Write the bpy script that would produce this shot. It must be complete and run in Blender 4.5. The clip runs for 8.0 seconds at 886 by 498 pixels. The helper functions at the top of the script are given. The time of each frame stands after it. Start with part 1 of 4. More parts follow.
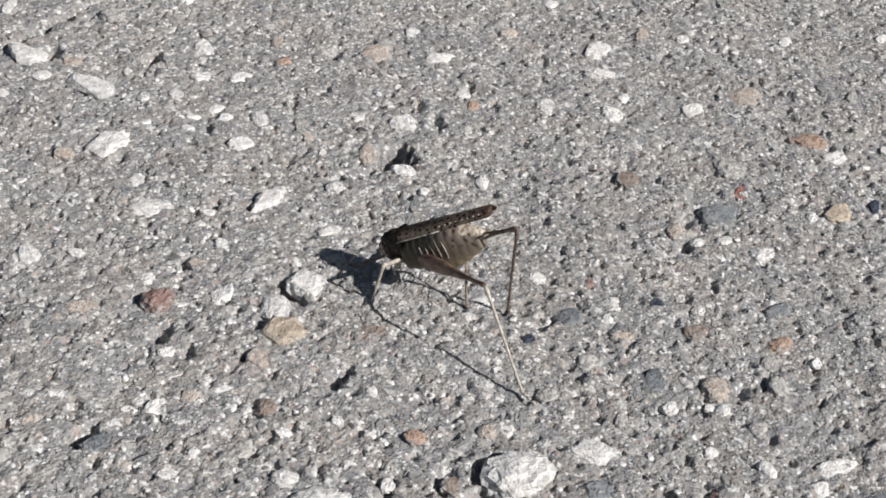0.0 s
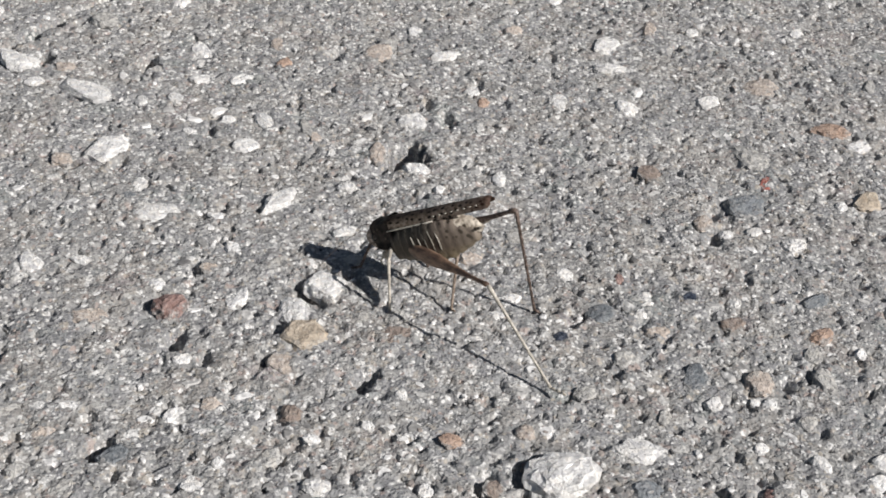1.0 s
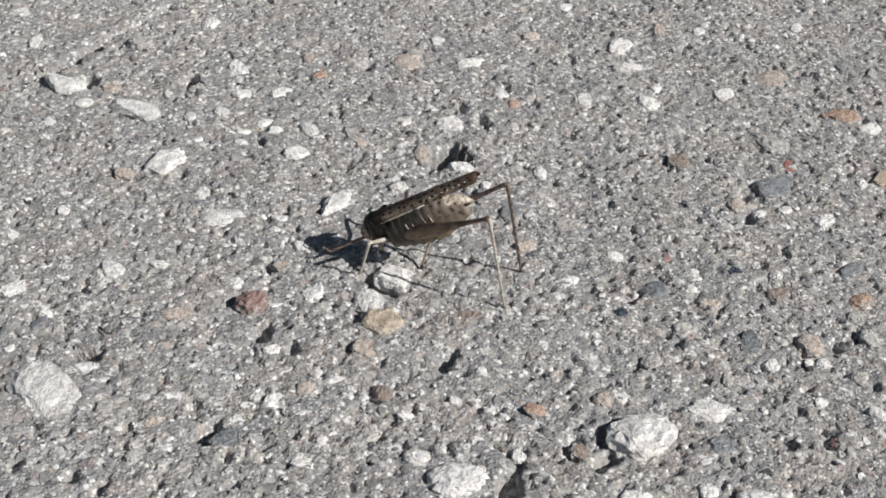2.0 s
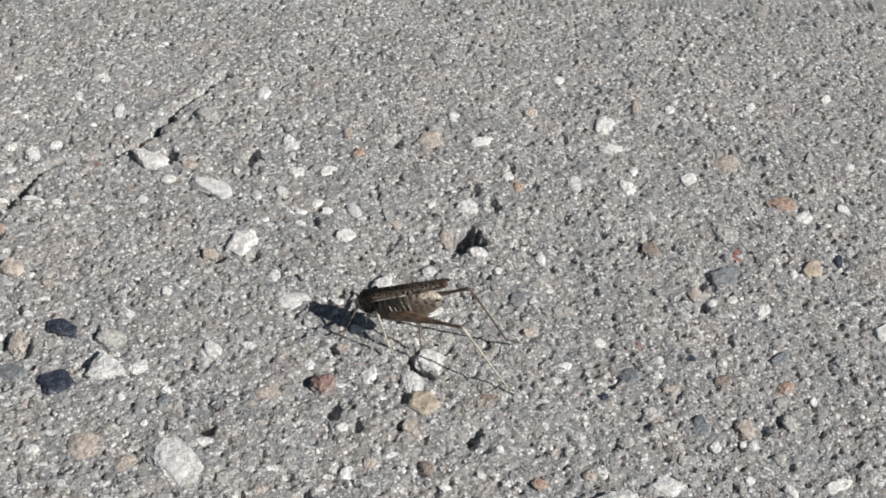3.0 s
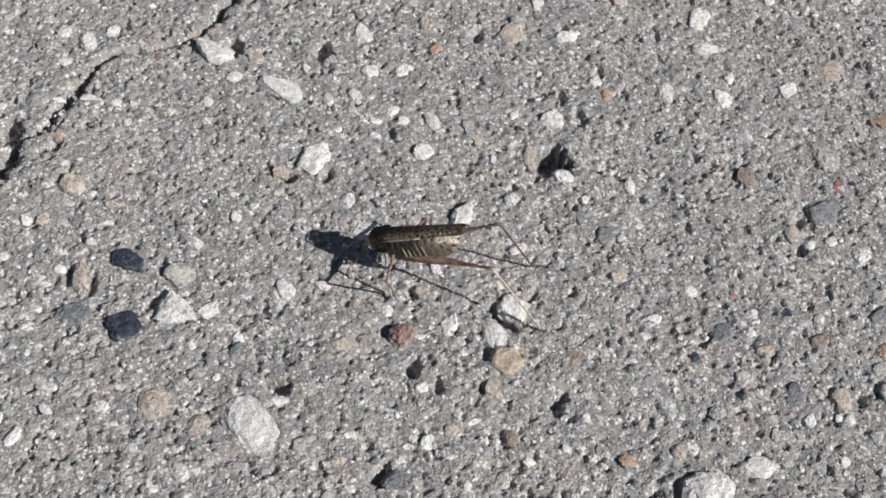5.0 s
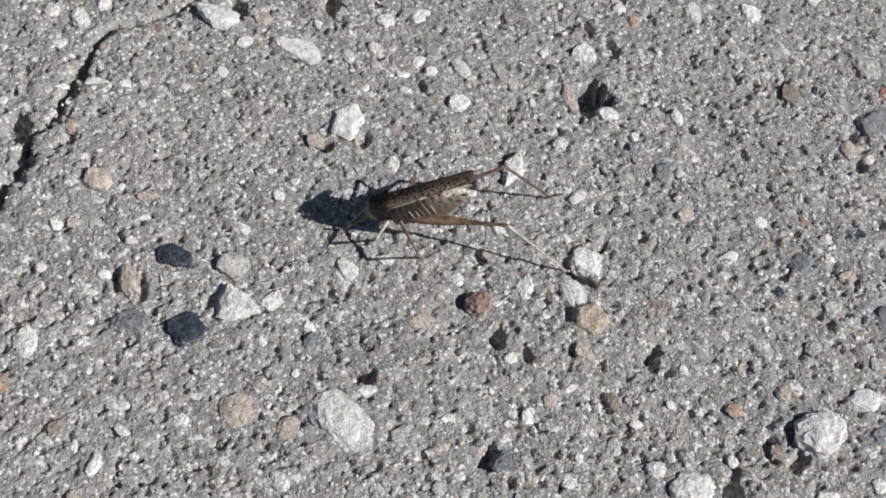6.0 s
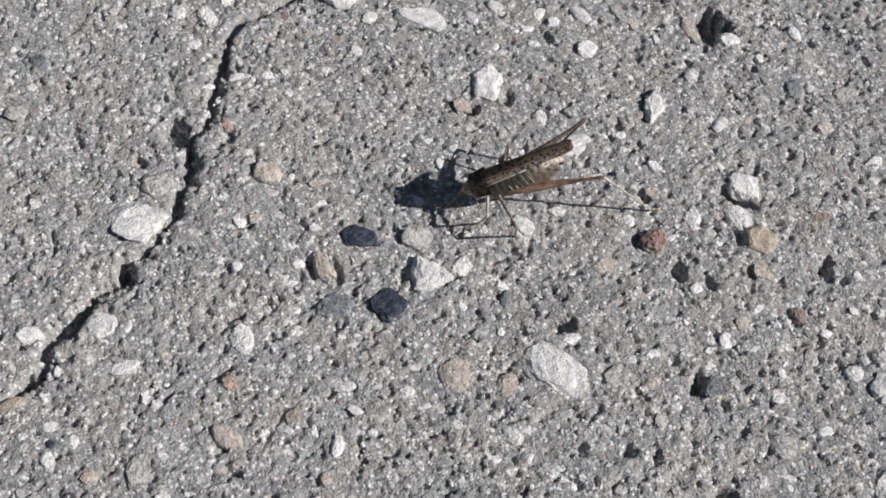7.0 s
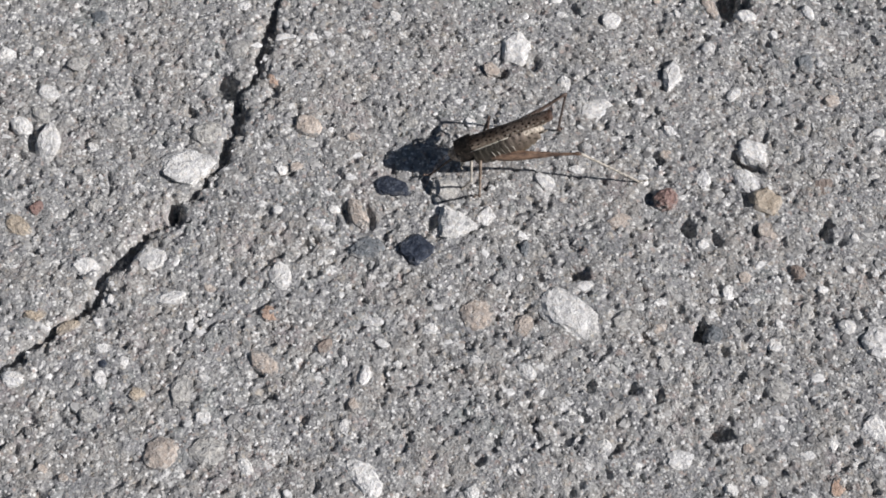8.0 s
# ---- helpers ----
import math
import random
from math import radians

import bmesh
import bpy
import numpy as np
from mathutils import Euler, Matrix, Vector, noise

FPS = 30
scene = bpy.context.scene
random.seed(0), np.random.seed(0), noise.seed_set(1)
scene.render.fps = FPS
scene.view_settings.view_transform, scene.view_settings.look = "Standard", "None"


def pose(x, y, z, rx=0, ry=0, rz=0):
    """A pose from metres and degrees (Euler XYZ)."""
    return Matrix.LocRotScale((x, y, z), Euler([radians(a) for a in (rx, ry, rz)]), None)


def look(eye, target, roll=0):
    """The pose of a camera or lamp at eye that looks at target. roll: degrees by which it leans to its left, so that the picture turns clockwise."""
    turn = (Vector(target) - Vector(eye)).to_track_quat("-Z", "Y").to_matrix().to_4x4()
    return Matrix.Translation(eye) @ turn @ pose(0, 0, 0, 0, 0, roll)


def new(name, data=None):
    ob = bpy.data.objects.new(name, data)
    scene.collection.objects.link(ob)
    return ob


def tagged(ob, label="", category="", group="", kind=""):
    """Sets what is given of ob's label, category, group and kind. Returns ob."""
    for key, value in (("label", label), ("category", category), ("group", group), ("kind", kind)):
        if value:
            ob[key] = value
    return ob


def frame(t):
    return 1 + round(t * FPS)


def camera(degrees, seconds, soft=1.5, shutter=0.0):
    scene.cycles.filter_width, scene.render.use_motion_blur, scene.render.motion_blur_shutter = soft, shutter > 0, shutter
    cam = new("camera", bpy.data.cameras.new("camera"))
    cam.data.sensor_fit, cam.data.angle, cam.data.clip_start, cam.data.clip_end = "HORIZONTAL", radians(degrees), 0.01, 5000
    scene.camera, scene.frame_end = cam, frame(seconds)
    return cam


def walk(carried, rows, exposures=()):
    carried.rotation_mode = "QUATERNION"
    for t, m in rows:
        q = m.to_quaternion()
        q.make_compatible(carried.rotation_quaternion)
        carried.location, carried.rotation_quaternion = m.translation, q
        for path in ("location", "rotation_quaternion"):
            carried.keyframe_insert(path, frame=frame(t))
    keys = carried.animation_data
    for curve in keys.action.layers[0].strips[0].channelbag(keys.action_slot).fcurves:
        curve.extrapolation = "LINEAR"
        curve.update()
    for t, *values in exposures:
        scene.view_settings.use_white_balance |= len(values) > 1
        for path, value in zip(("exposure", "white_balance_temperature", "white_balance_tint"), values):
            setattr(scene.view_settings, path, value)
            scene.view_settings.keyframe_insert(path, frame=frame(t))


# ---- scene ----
cam = camera(33.887, 8.0, soft=1.75)


def aim(x, y, z, yaw, pitch, roll):
    """A camera pose from its place in metres and its turn in degrees."""
    a, b = radians(yaw), radians(pitch)
    ahead = Vector((-math.sin(a) * math.cos(b), math.cos(a) * math.cos(b), math.sin(b)))
    return look((x, y, z), Vector((x, y, z)) + ahead, roll)


walk(cam, [
    (0, aim(0.00053, -0.22274, 0.20027, -0.039, -33.020, 4.517)),
    (0.2, aim(-0.00257, -0.22118, 0.19542, -0.065, -32.503, 4.186)),
    (0.3, aim(-0.00426, -0.21963, 0.19287, 0.039, -32.758, 3.872)),
    (0.5, aim(-0.00679, -0.21842, 0.19310, -0.115, -32.722, 3.715)),
    (0.7, aim(-0.00851, -0.21557, 0.19161, -0.059, -32.011, 3.562)),
    (0.8, aim(-0.00907, -0.21384, 0.18948, -0.646, -31.757, 3.692)),
    (1, aim(-0.01137, -0.21365, 0.18527, -1.353, -31.882, 3.788)),
    (1.2, aim(-0.01733, -0.21868, 0.18015, -1.683, -32.463, 3.518)),
    (2.3, aim(-0.04315, -0.24978, 0.19963, -4.074, -30.404, 2.201)),
    (2.5, aim(-0.04749, -0.26440, 0.22656, -4.577, -31.830, 3.043)),
    (2.7, aim(-0.05576, -0.27525, 0.25741, -5.847, -33.681, 4.863)),
    (2.8, aim(-0.05984, -0.27800, 0.27346, -6.493, -34.843, 5.382)),
    (3, aim(-0.06835, -0.28134, 0.30163, -6.259, -36.451, 5.289)),
    (3.2, aim(-0.07555, -0.28048, 0.32129, -7.506, -38.088, 5.526)),
    (3.3, aim(-0.07943, -0.28245, 0.32431, -8.270, -38.727, 6.316)),
    (3.5, aim(-0.08087, -0.28421, 0.33337, -8.614, -41.347, 6.917)),
    (3.7, aim(-0.08164, -0.27802, 0.34005, -8.613, -42.343, 6.944)),
    (3.8, aim(-0.08016, -0.27171, 0.34308, -8.983, -42.508, 7.358)),
    (4, aim(-0.08251, -0.26132, 0.34287, -8.083, -43.459, 7.345)),
    (4.2, aim(-0.08086, -0.25149, 0.34031, -7.495, -43.697, 7.713)),
    (4.3, aim(-0.08101, -0.24436, 0.33660, -8.573, -44.756, 8.153)),
    (4.5, aim(-0.08334, -0.23375, 0.33324, -7.318, -46.578, 8.427)),
    (4.7, aim(-0.08303, -0.22513, 0.33374, -5.855, -47.161, 7.785)),
    (5.8, aim(-0.12896, -0.19142, 0.32137, -13.330, -49.546, 8.032)),
    (6, aim(-0.13773, -0.18163, 0.32137, -14.546, -50.654, 7.622)),
    (6.2, aim(-0.14502, -0.17188, 0.32408, -14.397, -50.517, 5.643)),
    (6.3, aim(-0.15334, -0.17084, 0.32211, -15.230, -50.503, 5.787)),
    (6.5, aim(-0.16581, -0.16726, 0.32644, -16.358, -51.545, 5.506)),
    (6.7, aim(-0.18345, -0.16652, 0.33072, -16.331, -52.435, 3.421)),
    (6.8, aim(-0.19015, -0.16649, 0.33424, -16.496, -53.072, 2.658)),
    (7, aim(-0.20041, -0.16954, 0.34012, -17.782, -53.920, 2.112)),
    (7.2, aim(-0.20605, -0.17269, 0.34472, -19.820, -54.442, 2.653)),
    (7.3, aim(-0.20763, -0.17526, 0.34701, -19.109, -54.876, 2.388)),
    (7.5, aim(-0.20540, -0.18351, 0.34600, -18.120, -54.884, 2.438)),
    (7.7, aim(-0.20284, -0.18854, 0.35017, -16.968, -55.873, 2.502)),
    (7.8, aim(-0.20585, -0.19129, 0.35518, -17.259, -55.485, 3.115)),
    (8, aim(-0.20482, -0.19823, 0.35916, -15.277, -54.362, 1.983)),
], exposures=[(0.0, -0.07, 6550, 9.5), (1.2, -0.09, 6550, 9.0), (2.5, -0.1, 6560, 8.0), (3.0, -0.09, 6550, 7.5), (4.6, -0.12, 6560, 8.5), (5.9, -0.13, 6450, 9.5), (8.0, -0.14, 6400, 10.5)])

# ---- world and sun ----
SUN = Vector((0.6943, -0.4266, 0.5796))
world = bpy.data.worlds.new("sky")
world.use_nodes = True
scene.world = world
sky = world.node_tree.nodes.new("ShaderNodeTexSky")
sky.sky_type, sky.sun_disc = "NISHITA", False
sky.sun_elevation, sky.sun_rotation = radians(35.4), radians(121.6)
world.node_tree.links.new(sky.outputs[0], world.node_tree.nodes["Background"].inputs[0])
world.node_tree.nodes["Background"].inputs[1].default_value = 0.029
sun = new("sun", bpy.data.lights.new("sun", "SUN"))
sun.data.energy, sun.data.angle, sun.data.color = 4.72, radians(0.53), (1.0, 0.962, 0.94)
sun.matrix_basis = look(SUN * 10, (0, 0, 0))

# ---- materials ----


def material(name, rough=0.8, spec=0.3):
    m = bpy.data.materials.new(name)
    m.use_nodes = True
    b = m.node_tree.nodes["Principled BSDF"]
    b.inputs["Roughness"].default_value = rough
    b.inputs["Specular IOR Level"].default_value = spec
    return m, m.node_tree.nodes, m.node_tree.links, b


def ramp(nodes, stops, mode="LINEAR"):
    r = nodes.new("ShaderNodeValToRGB")
    r.color_ramp.interpolation = mode
    while len(r.color_ramp.elements) < len(stops):
        r.color_ramp.elements.new(0.5)
    for e, (at, c) in zip(r.color_ramp.elements, stops):
        e.position, e.color = at, (*c, 1) if len(c) == 3 else (c[0], c[0], c[0], 1)
    return r


def noise_node(nodes, links, coord, scale, detail=4, rough=0.6):
    n = nodes.new("ShaderNodeTexNoise")
    n.inputs["Scale"].default_value, n.inputs["Detail"].default_value, n.inputs["Roughness"].default_value = scale, detail, rough
    links.new(coord, n.inputs["Vector"])
    return n


def cells(nodes, links, coord, scale, feature="F1"):
    n = nodes.new("ShaderNodeTexVoronoi")
    n.feature = feature
    n.inputs["Scale"].default_value = scale
    links.new(coord, n.inputs["Vector"])
    return n


def mix(nodes, links, fac, a, b, blend="MIX"):
    n = nodes.new("ShaderNodeMix")
    n.data_type, n.blend_type = "RGBA", blend
    for value, socket in ((fac, n.inputs[0]), (a, n.inputs[6]), (b, n.inputs[7])):
        if isinstance(value, (int, float)):
            socket.default_value = value
        elif isinstance(value, tuple):
            socket.default_value = (*value, 1)
        else:
            links.new(value, socket)
    return n.outputs[2]


def calc(nodes, links, what, a, b=0.0, c=None):
    n = nodes.new("ShaderNodeMath")
    n.operation = what
    for value, socket in ((a, n.inputs[0]), (b, n.inputs[1]), (c, n.inputs[2])):
        if isinstance(value, (int, float)):
            socket.default_value = value
        elif value is not None:
            links.new(value, socket)
    return n.outputs[0]


def bump(nodes, links, height, bsdf, strength, distance, before=None):
    n = nodes.new("ShaderNodeBump")
    n.inputs["Strength"].default_value, n.inputs["Distance"].default_value = strength, distance
    links.new(height, n.inputs["Height"])
    if before:
        links.new(before, n.inputs["Normal"])
    links.new(n.outputs[0], bsdf.inputs["Normal"])
    return n.outputs[0]


def concrete_material():
    """Weathered concrete: grey cement paste full of sand grains of many colours."""
    m, nodes, links, b = material("weathered_concrete", 0.9, 0.25)
    at = nodes.new("ShaderNodeTexCoord").outputs["Object"]
    wide = noise_node(nodes, links, at, 28, 5, 0.6)
    paste = ramp(nodes, [(0.3, (0.301, 0.301, 0.301)), (0.5, (0.361, 0.359, 0.355)), (0.7, (0.396, 0.387, 0.374))])
    links.new(wide.outputs["Fac"], paste.inputs[0])
    fine = noise_node(nodes, links, at, 1100, 3, 0.7)
    fine_r = ramp(nodes, [(0.3, (0.55,)), (0.7, (1.35,))])
    links.new(fine.outputs["Fac"], fine_r.inputs[0])
    colour = mix(nodes, links, 0.6, paste.outputs[0], fine_r.outputs[0], "MULTIPLY")
    tint = noise_node(nodes, links, at, 55, 3, 0.6)
    hue = ramp(nodes, [(0.32, (0.95, 1.0, 0.98)), (0.42, (1.0, 1.0, 1.03)), (0.5, (1.0, 1.0, 1.0)), (0.58, (1.04, 1.0, 0.95)), (0.68, (1.05, 0.98, 0.99))])
    links.new(tint.outputs["Fac"], hue.inputs[0])
    colour = mix(nodes, links, 1.0, colour, hue.outputs[0], "MULTIPLY")
    SAND = [(0.0, (0.05, 0.051, 0.055)), (0.08, (0.14, 0.142, 0.145)), (0.16, (0.26, 0.263, 0.255)), (0.32, (0.37, 0.368, 0.355)), (0.5, (0.32, 0.333, 0.333)),
            (0.58, (0.42, 0.38, 0.325)), (0.65, (0.4, 0.325, 0.295)), (0.7, (0.5, 0.49, 0.465)), (0.83, (0.84, 0.83, 0.805))]
    PEBBLES = [(0.0, (0.2, 0.203, 0.21)), (0.06, (0.29, 0.3, 0.3)), (0.2, (0.44, 0.435, 0.42)), (0.38, (0.5, 0.455, 0.395)), (0.48, (0.47, 0.39, 0.355)), (0.55, (0.57, 0.56, 0.535)), (0.72, (0.86, 0.85, 0.825))]
    # small aggregate worn flush, then sand grains: each cell with its own tone, some cells bare paste
    warp = mix(nodes, links, 0.0016, at, noise_node(nodes, links, at, 700, 3, 0.6).outputs["Color"], "ADD")
    for scale, cover, bare, where in ((300, 0.8, 0.3, warp), (560, 0.85, 0.42, warp), (1700, 0.7, 0.55, at), (850, 0.85, 0.6, at)):
        v = cells(nodes, links, where, scale)
        sep = nodes.new("ShaderNodeSeparateColor")
        links.new(v.outputs["Color"], sep.inputs[0])
        tone = ramp(nodes, SAND if scale > 900 else PEBBLES, "CONSTANT")
        links.new(sep.outputs[0], tone.inputs[0])
        inside = ramp(nodes, [(0.34, (1.0,)), (0.52, (0.0,))])
        links.new(v.outputs["Distance"], inside.inputs[0])
        held = ramp(nodes, [(0.0, (cover,)), (bare, (cover,)), (bare + 0.01, (0.0,))], "CONSTANT")
        links.new(sep.outputs[1], held.inputs[0])
        fac = mix(nodes, links, 1.0, inside.outputs[0], held.outputs[0], "MULTIPLY")
        colour = mix(nodes, links, fac, colour, tone.outputs[0])
    links.new(colour, b.inputs["Base Color"])
    first = bump(nodes, links, cells(nodes, links, at, 1300).outputs["Distance"], b, 0.55, 0.0005)
    bump(nodes, links, fine.outputs["Fac"], b, 0.8, 0.0006, first)
    return m


def stone_material(name, low, high, fleck, rough=0.75, flecks=0.5, cement=0.7):
    """A stone broken from rock: two tones, mineral flecks and fine relief; each stone a little different."""
    m, nodes, links, b = material(name, rough, 0.35)
    geo, info = nodes.new("ShaderNodeNewGeometry"), nodes.new("ShaderNodeObjectInfo")
    at = geo.outputs["Position"]
    n = noise_node(nodes, links, at, 350, 5, 0.65)
    r = ramp(nodes, [(0.3, low), (0.7, high)])
    links.new(n.outputs["Fac"], r.inputs[0])
    own = ramp(nodes, [(0.0, (0.92,)), (1.0, (1.06,))])
    links.new(info.outputs["Random"], own.inputs[0])
    colour = mix(nodes, links, 1.0, r.outputs[0], own.outputs[0], "MULTIPLY")
    v = cells(nodes, links, at, 1400)
    sep = nodes.new("ShaderNodeSeparateColor")
    links.new(v.outputs["Color"], sep.inputs[0])
    f = ramp(nodes, [(0.0, (flecks,)), (0.16, (0.0,))], "CONSTANT")
    links.new(sep.outputs[0], f.inputs[0])
    colour = mix(nodes, links, f.outputs[0], colour, fleck)
    crystal = cells(nodes, links, at, 900)
    shade = nodes.new("ShaderNodeSeparateColor")
    links.new(crystal.outputs["Color"], shade.inputs[0])
    tones = ramp(nodes, [(0.0, (0.72, 0.72, 0.74)), (0.12, (0.88, 0.87, 0.86)), (0.35, (1.0, 1.0, 1.0)), (0.65, (1.05, 1.02, 0.98)), (0.85, (1.16, 1.15, 1.12))], "CONSTANT")
    links.new(shade.outputs[1], tones.inputs[0])
    colour = mix(nodes, links, 0.8, colour, tones.outputs[0], "MULTIPLY")
    # cement still clinging to the stone, above all round its rim
    film = noise_node(nodes, links, at, 330, 5, 0.7)
    local = nodes.new("ShaderNodeVectorMath")
    local.operation = "MULTIPLY"
    local.inputs[1].default_value = (1, 1, 0)
    links.new(nodes.new("ShaderNodeTexCoord").outputs["Object"], local.inputs[0])
    out = nodes.new("ShaderNodeVectorMath")
    out.operation = "LENGTH"
    links.new(local.outputs[0], out.inputs[0])
    cover = calc(nodes, links, "MULTIPLY_ADD", calc(nodes, links, "POWER", out.outputs["Value"], 2.0), 1.1, film.outputs["Fac"])
    cling = ramp(nodes, [(0.68, (0.0,)), (0.74, (cement,))])
    links.new(cover, cling.inputs[0])
    sand = cells(nodes, links, at, 1500)
    tone = nodes.new("ShaderNodeSeparateColor")
    links.new(sand.outputs["Color"], tone.inputs[0])
    paste = ramp(nodes, [(0.0, (0.16, 0.16, 0.158)), (0.2, (0.29, 0.287, 0.278)), (0.5, (0.37, 0.36, 0.345)), (0.85, (0.56, 0.55, 0.53))], "CONSTANT")
    links.new(tone.outputs[0], paste.inputs[0])
    colour = mix(nodes, links, cling.outputs[0], colour, paste.outputs[0])
    links.new(colour, b.inputs["Base Color"])
    first = bump(nodes, links, n.outputs["Fac"], b, 0.6, 0.001)
    bump(nodes, links, noise_node(nodes, links, at, 1600, 3).outputs["Fac"], b, 0.9, 0.0006, first)
    return m


def grit_material(name, pale):
    """Sand and gravel, every grain in its own tone; pale: from where on the tones are whitish."""
    m, nodes, links, b = material(name, 0.8, 0.3)
    geo = nodes.new("ShaderNodeNewGeometry")
    tone = ramp(nodes, [(0.0, (0.103, 0.103, 0.107)), (0.02, (0.249, 0.245, 0.241)), (0.16, (0.318, 0.314, 0.305)), (0.36, (0.396, 0.391, 0.378)),
                        (pale - 0.06, (0.39, 0.345, 0.315)), (pale, (0.6, 0.59, 0.57)), (0.5 + pale / 2, (0.88, 0.87, 0.85))], "CONSTANT")
    links.new(geo.outputs["Random Per Island"], tone.inputs[0])
    n = noise_node(nodes, links, geo.outputs["Position"], 900, 3)
    r = ramp(nodes, [(0.3, (0.7,)), (0.7, (1.15,))])
    links.new(n.outputs["Fac"], r.inputs[0])
    links.new(mix(nodes, links, 1.0, tone.outputs[0], r.outputs[0], "MULTIPLY"), b.inputs["Base Color"])
    bump(nodes, links, n.outputs["Fac"], b, 0.5, 0.0003)
    return m


CONCRETE = concrete_material()
GRIT = grit_material("mixed_grit", 0.54)
GRAVEL = grit_material("mixed_gravel", 0.38)
WHITE = stone_material("pale_limestone", (0.84, 0.83, 0.81), (0.96, 0.955, 0.94), (0.62, 0.61, 0.59), 0.8, 0.35, 0.4)
GREY = stone_material("light_grey_stone", (0.46, 0.455, 0.435), (0.68, 0.665, 0.635), (0.25, 0.245, 0.24), 0.8, 0.6, 0.9)
DARK = stone_material("blue_black_basalt", (0.022, 0.03, 0.05), (0.065, 0.08, 0.115), (0.15, 0.17, 0.21), 0.55, 0.5, 0.2)
BLUE = stone_material("blue_grey_slate", (0.184, 0.207, 0.225), (0.304, 0.322, 0.34), (0.414, 0.414, 0.414), 0.7, 0.5, 0.85)
TAN = stone_material("tan_flint", (0.52, 0.43, 0.33), (0.69, 0.6, 0.49), (0.74, 0.68, 0.58), 0.6, 0.3, 0.45)
RED = stone_material("red_brown_stone", (0.27, 0.165, 0.145), (0.46, 0.335, 0.305), (0.2, 0.125, 0.11), 0.75, 0.5, 0.75)
PINK = stone_material("pink_stone", (0.5, 0.425, 0.37), (0.68, 0.605, 0.54), (0.74, 0.71, 0.67), 0.8, 0.6, 0.9)
ORANGE = stone_material("pale_orange_stone", (0.49, 0.335, 0.255), (0.64, 0.49, 0.4), (0.36, 0.24, 0.18), 0.75, 0.4, 0.8)
BRICK = stone_material("brick_red_chip", (0.36, 0.11, 0.085), (0.52, 0.22, 0.18), (0.5, 0.36, 0.32), 0.75, 0.4, 0.7)
BROWN = stone_material("brown_stone", (0.27, 0.215, 0.185), (0.4, 0.34, 0.3), (0.42, 0.38, 0.345), 0.8, 0.5, 0.95)


def chitin(name, low, high, scale=900, rough=0.45, spots=None, stretch=(1, 1, 1), order=1.0):
    """Insect skin: mottled, a little glossy; spots: colour, scale and share of dark blotches."""
    m, nodes, links, b = material(name, rough, 0.45)
    co = nodes.new("ShaderNodeTexCoord").outputs["Object"]
    place = nodes.new("ShaderNodeMapping")
    place.inputs["Scale"].default_value = stretch
    links.new(co, place.inputs["Vector"])
    at = place.outputs[0]
    n = noise_node(nodes, links, at, scale, 4, 0.65)
    r = ramp(nodes, [(0.4, low), (0.6, high)])
    links.new(n.outputs["Fac"], r.inputs[0])
    colour = r.outputs[0]
    if spots:
        v = cells(nodes, links, at, spots[1])
        v.inputs["Randomness"].default_value = order
        f = ramp(nodes, [(spots[2] * 0.75, (0.95,)), (spots[2], (0.0,))])
        links.new(v.outputs["Distance"], f.inputs[0])
        colour = mix(nodes, links, f.outputs[0], colour, spots[0])
    links.new(colour, b.inputs["Base Color"])
    bump(nodes, links, n.outputs["Fac"], b, 0.35, 0.0002)
    return m


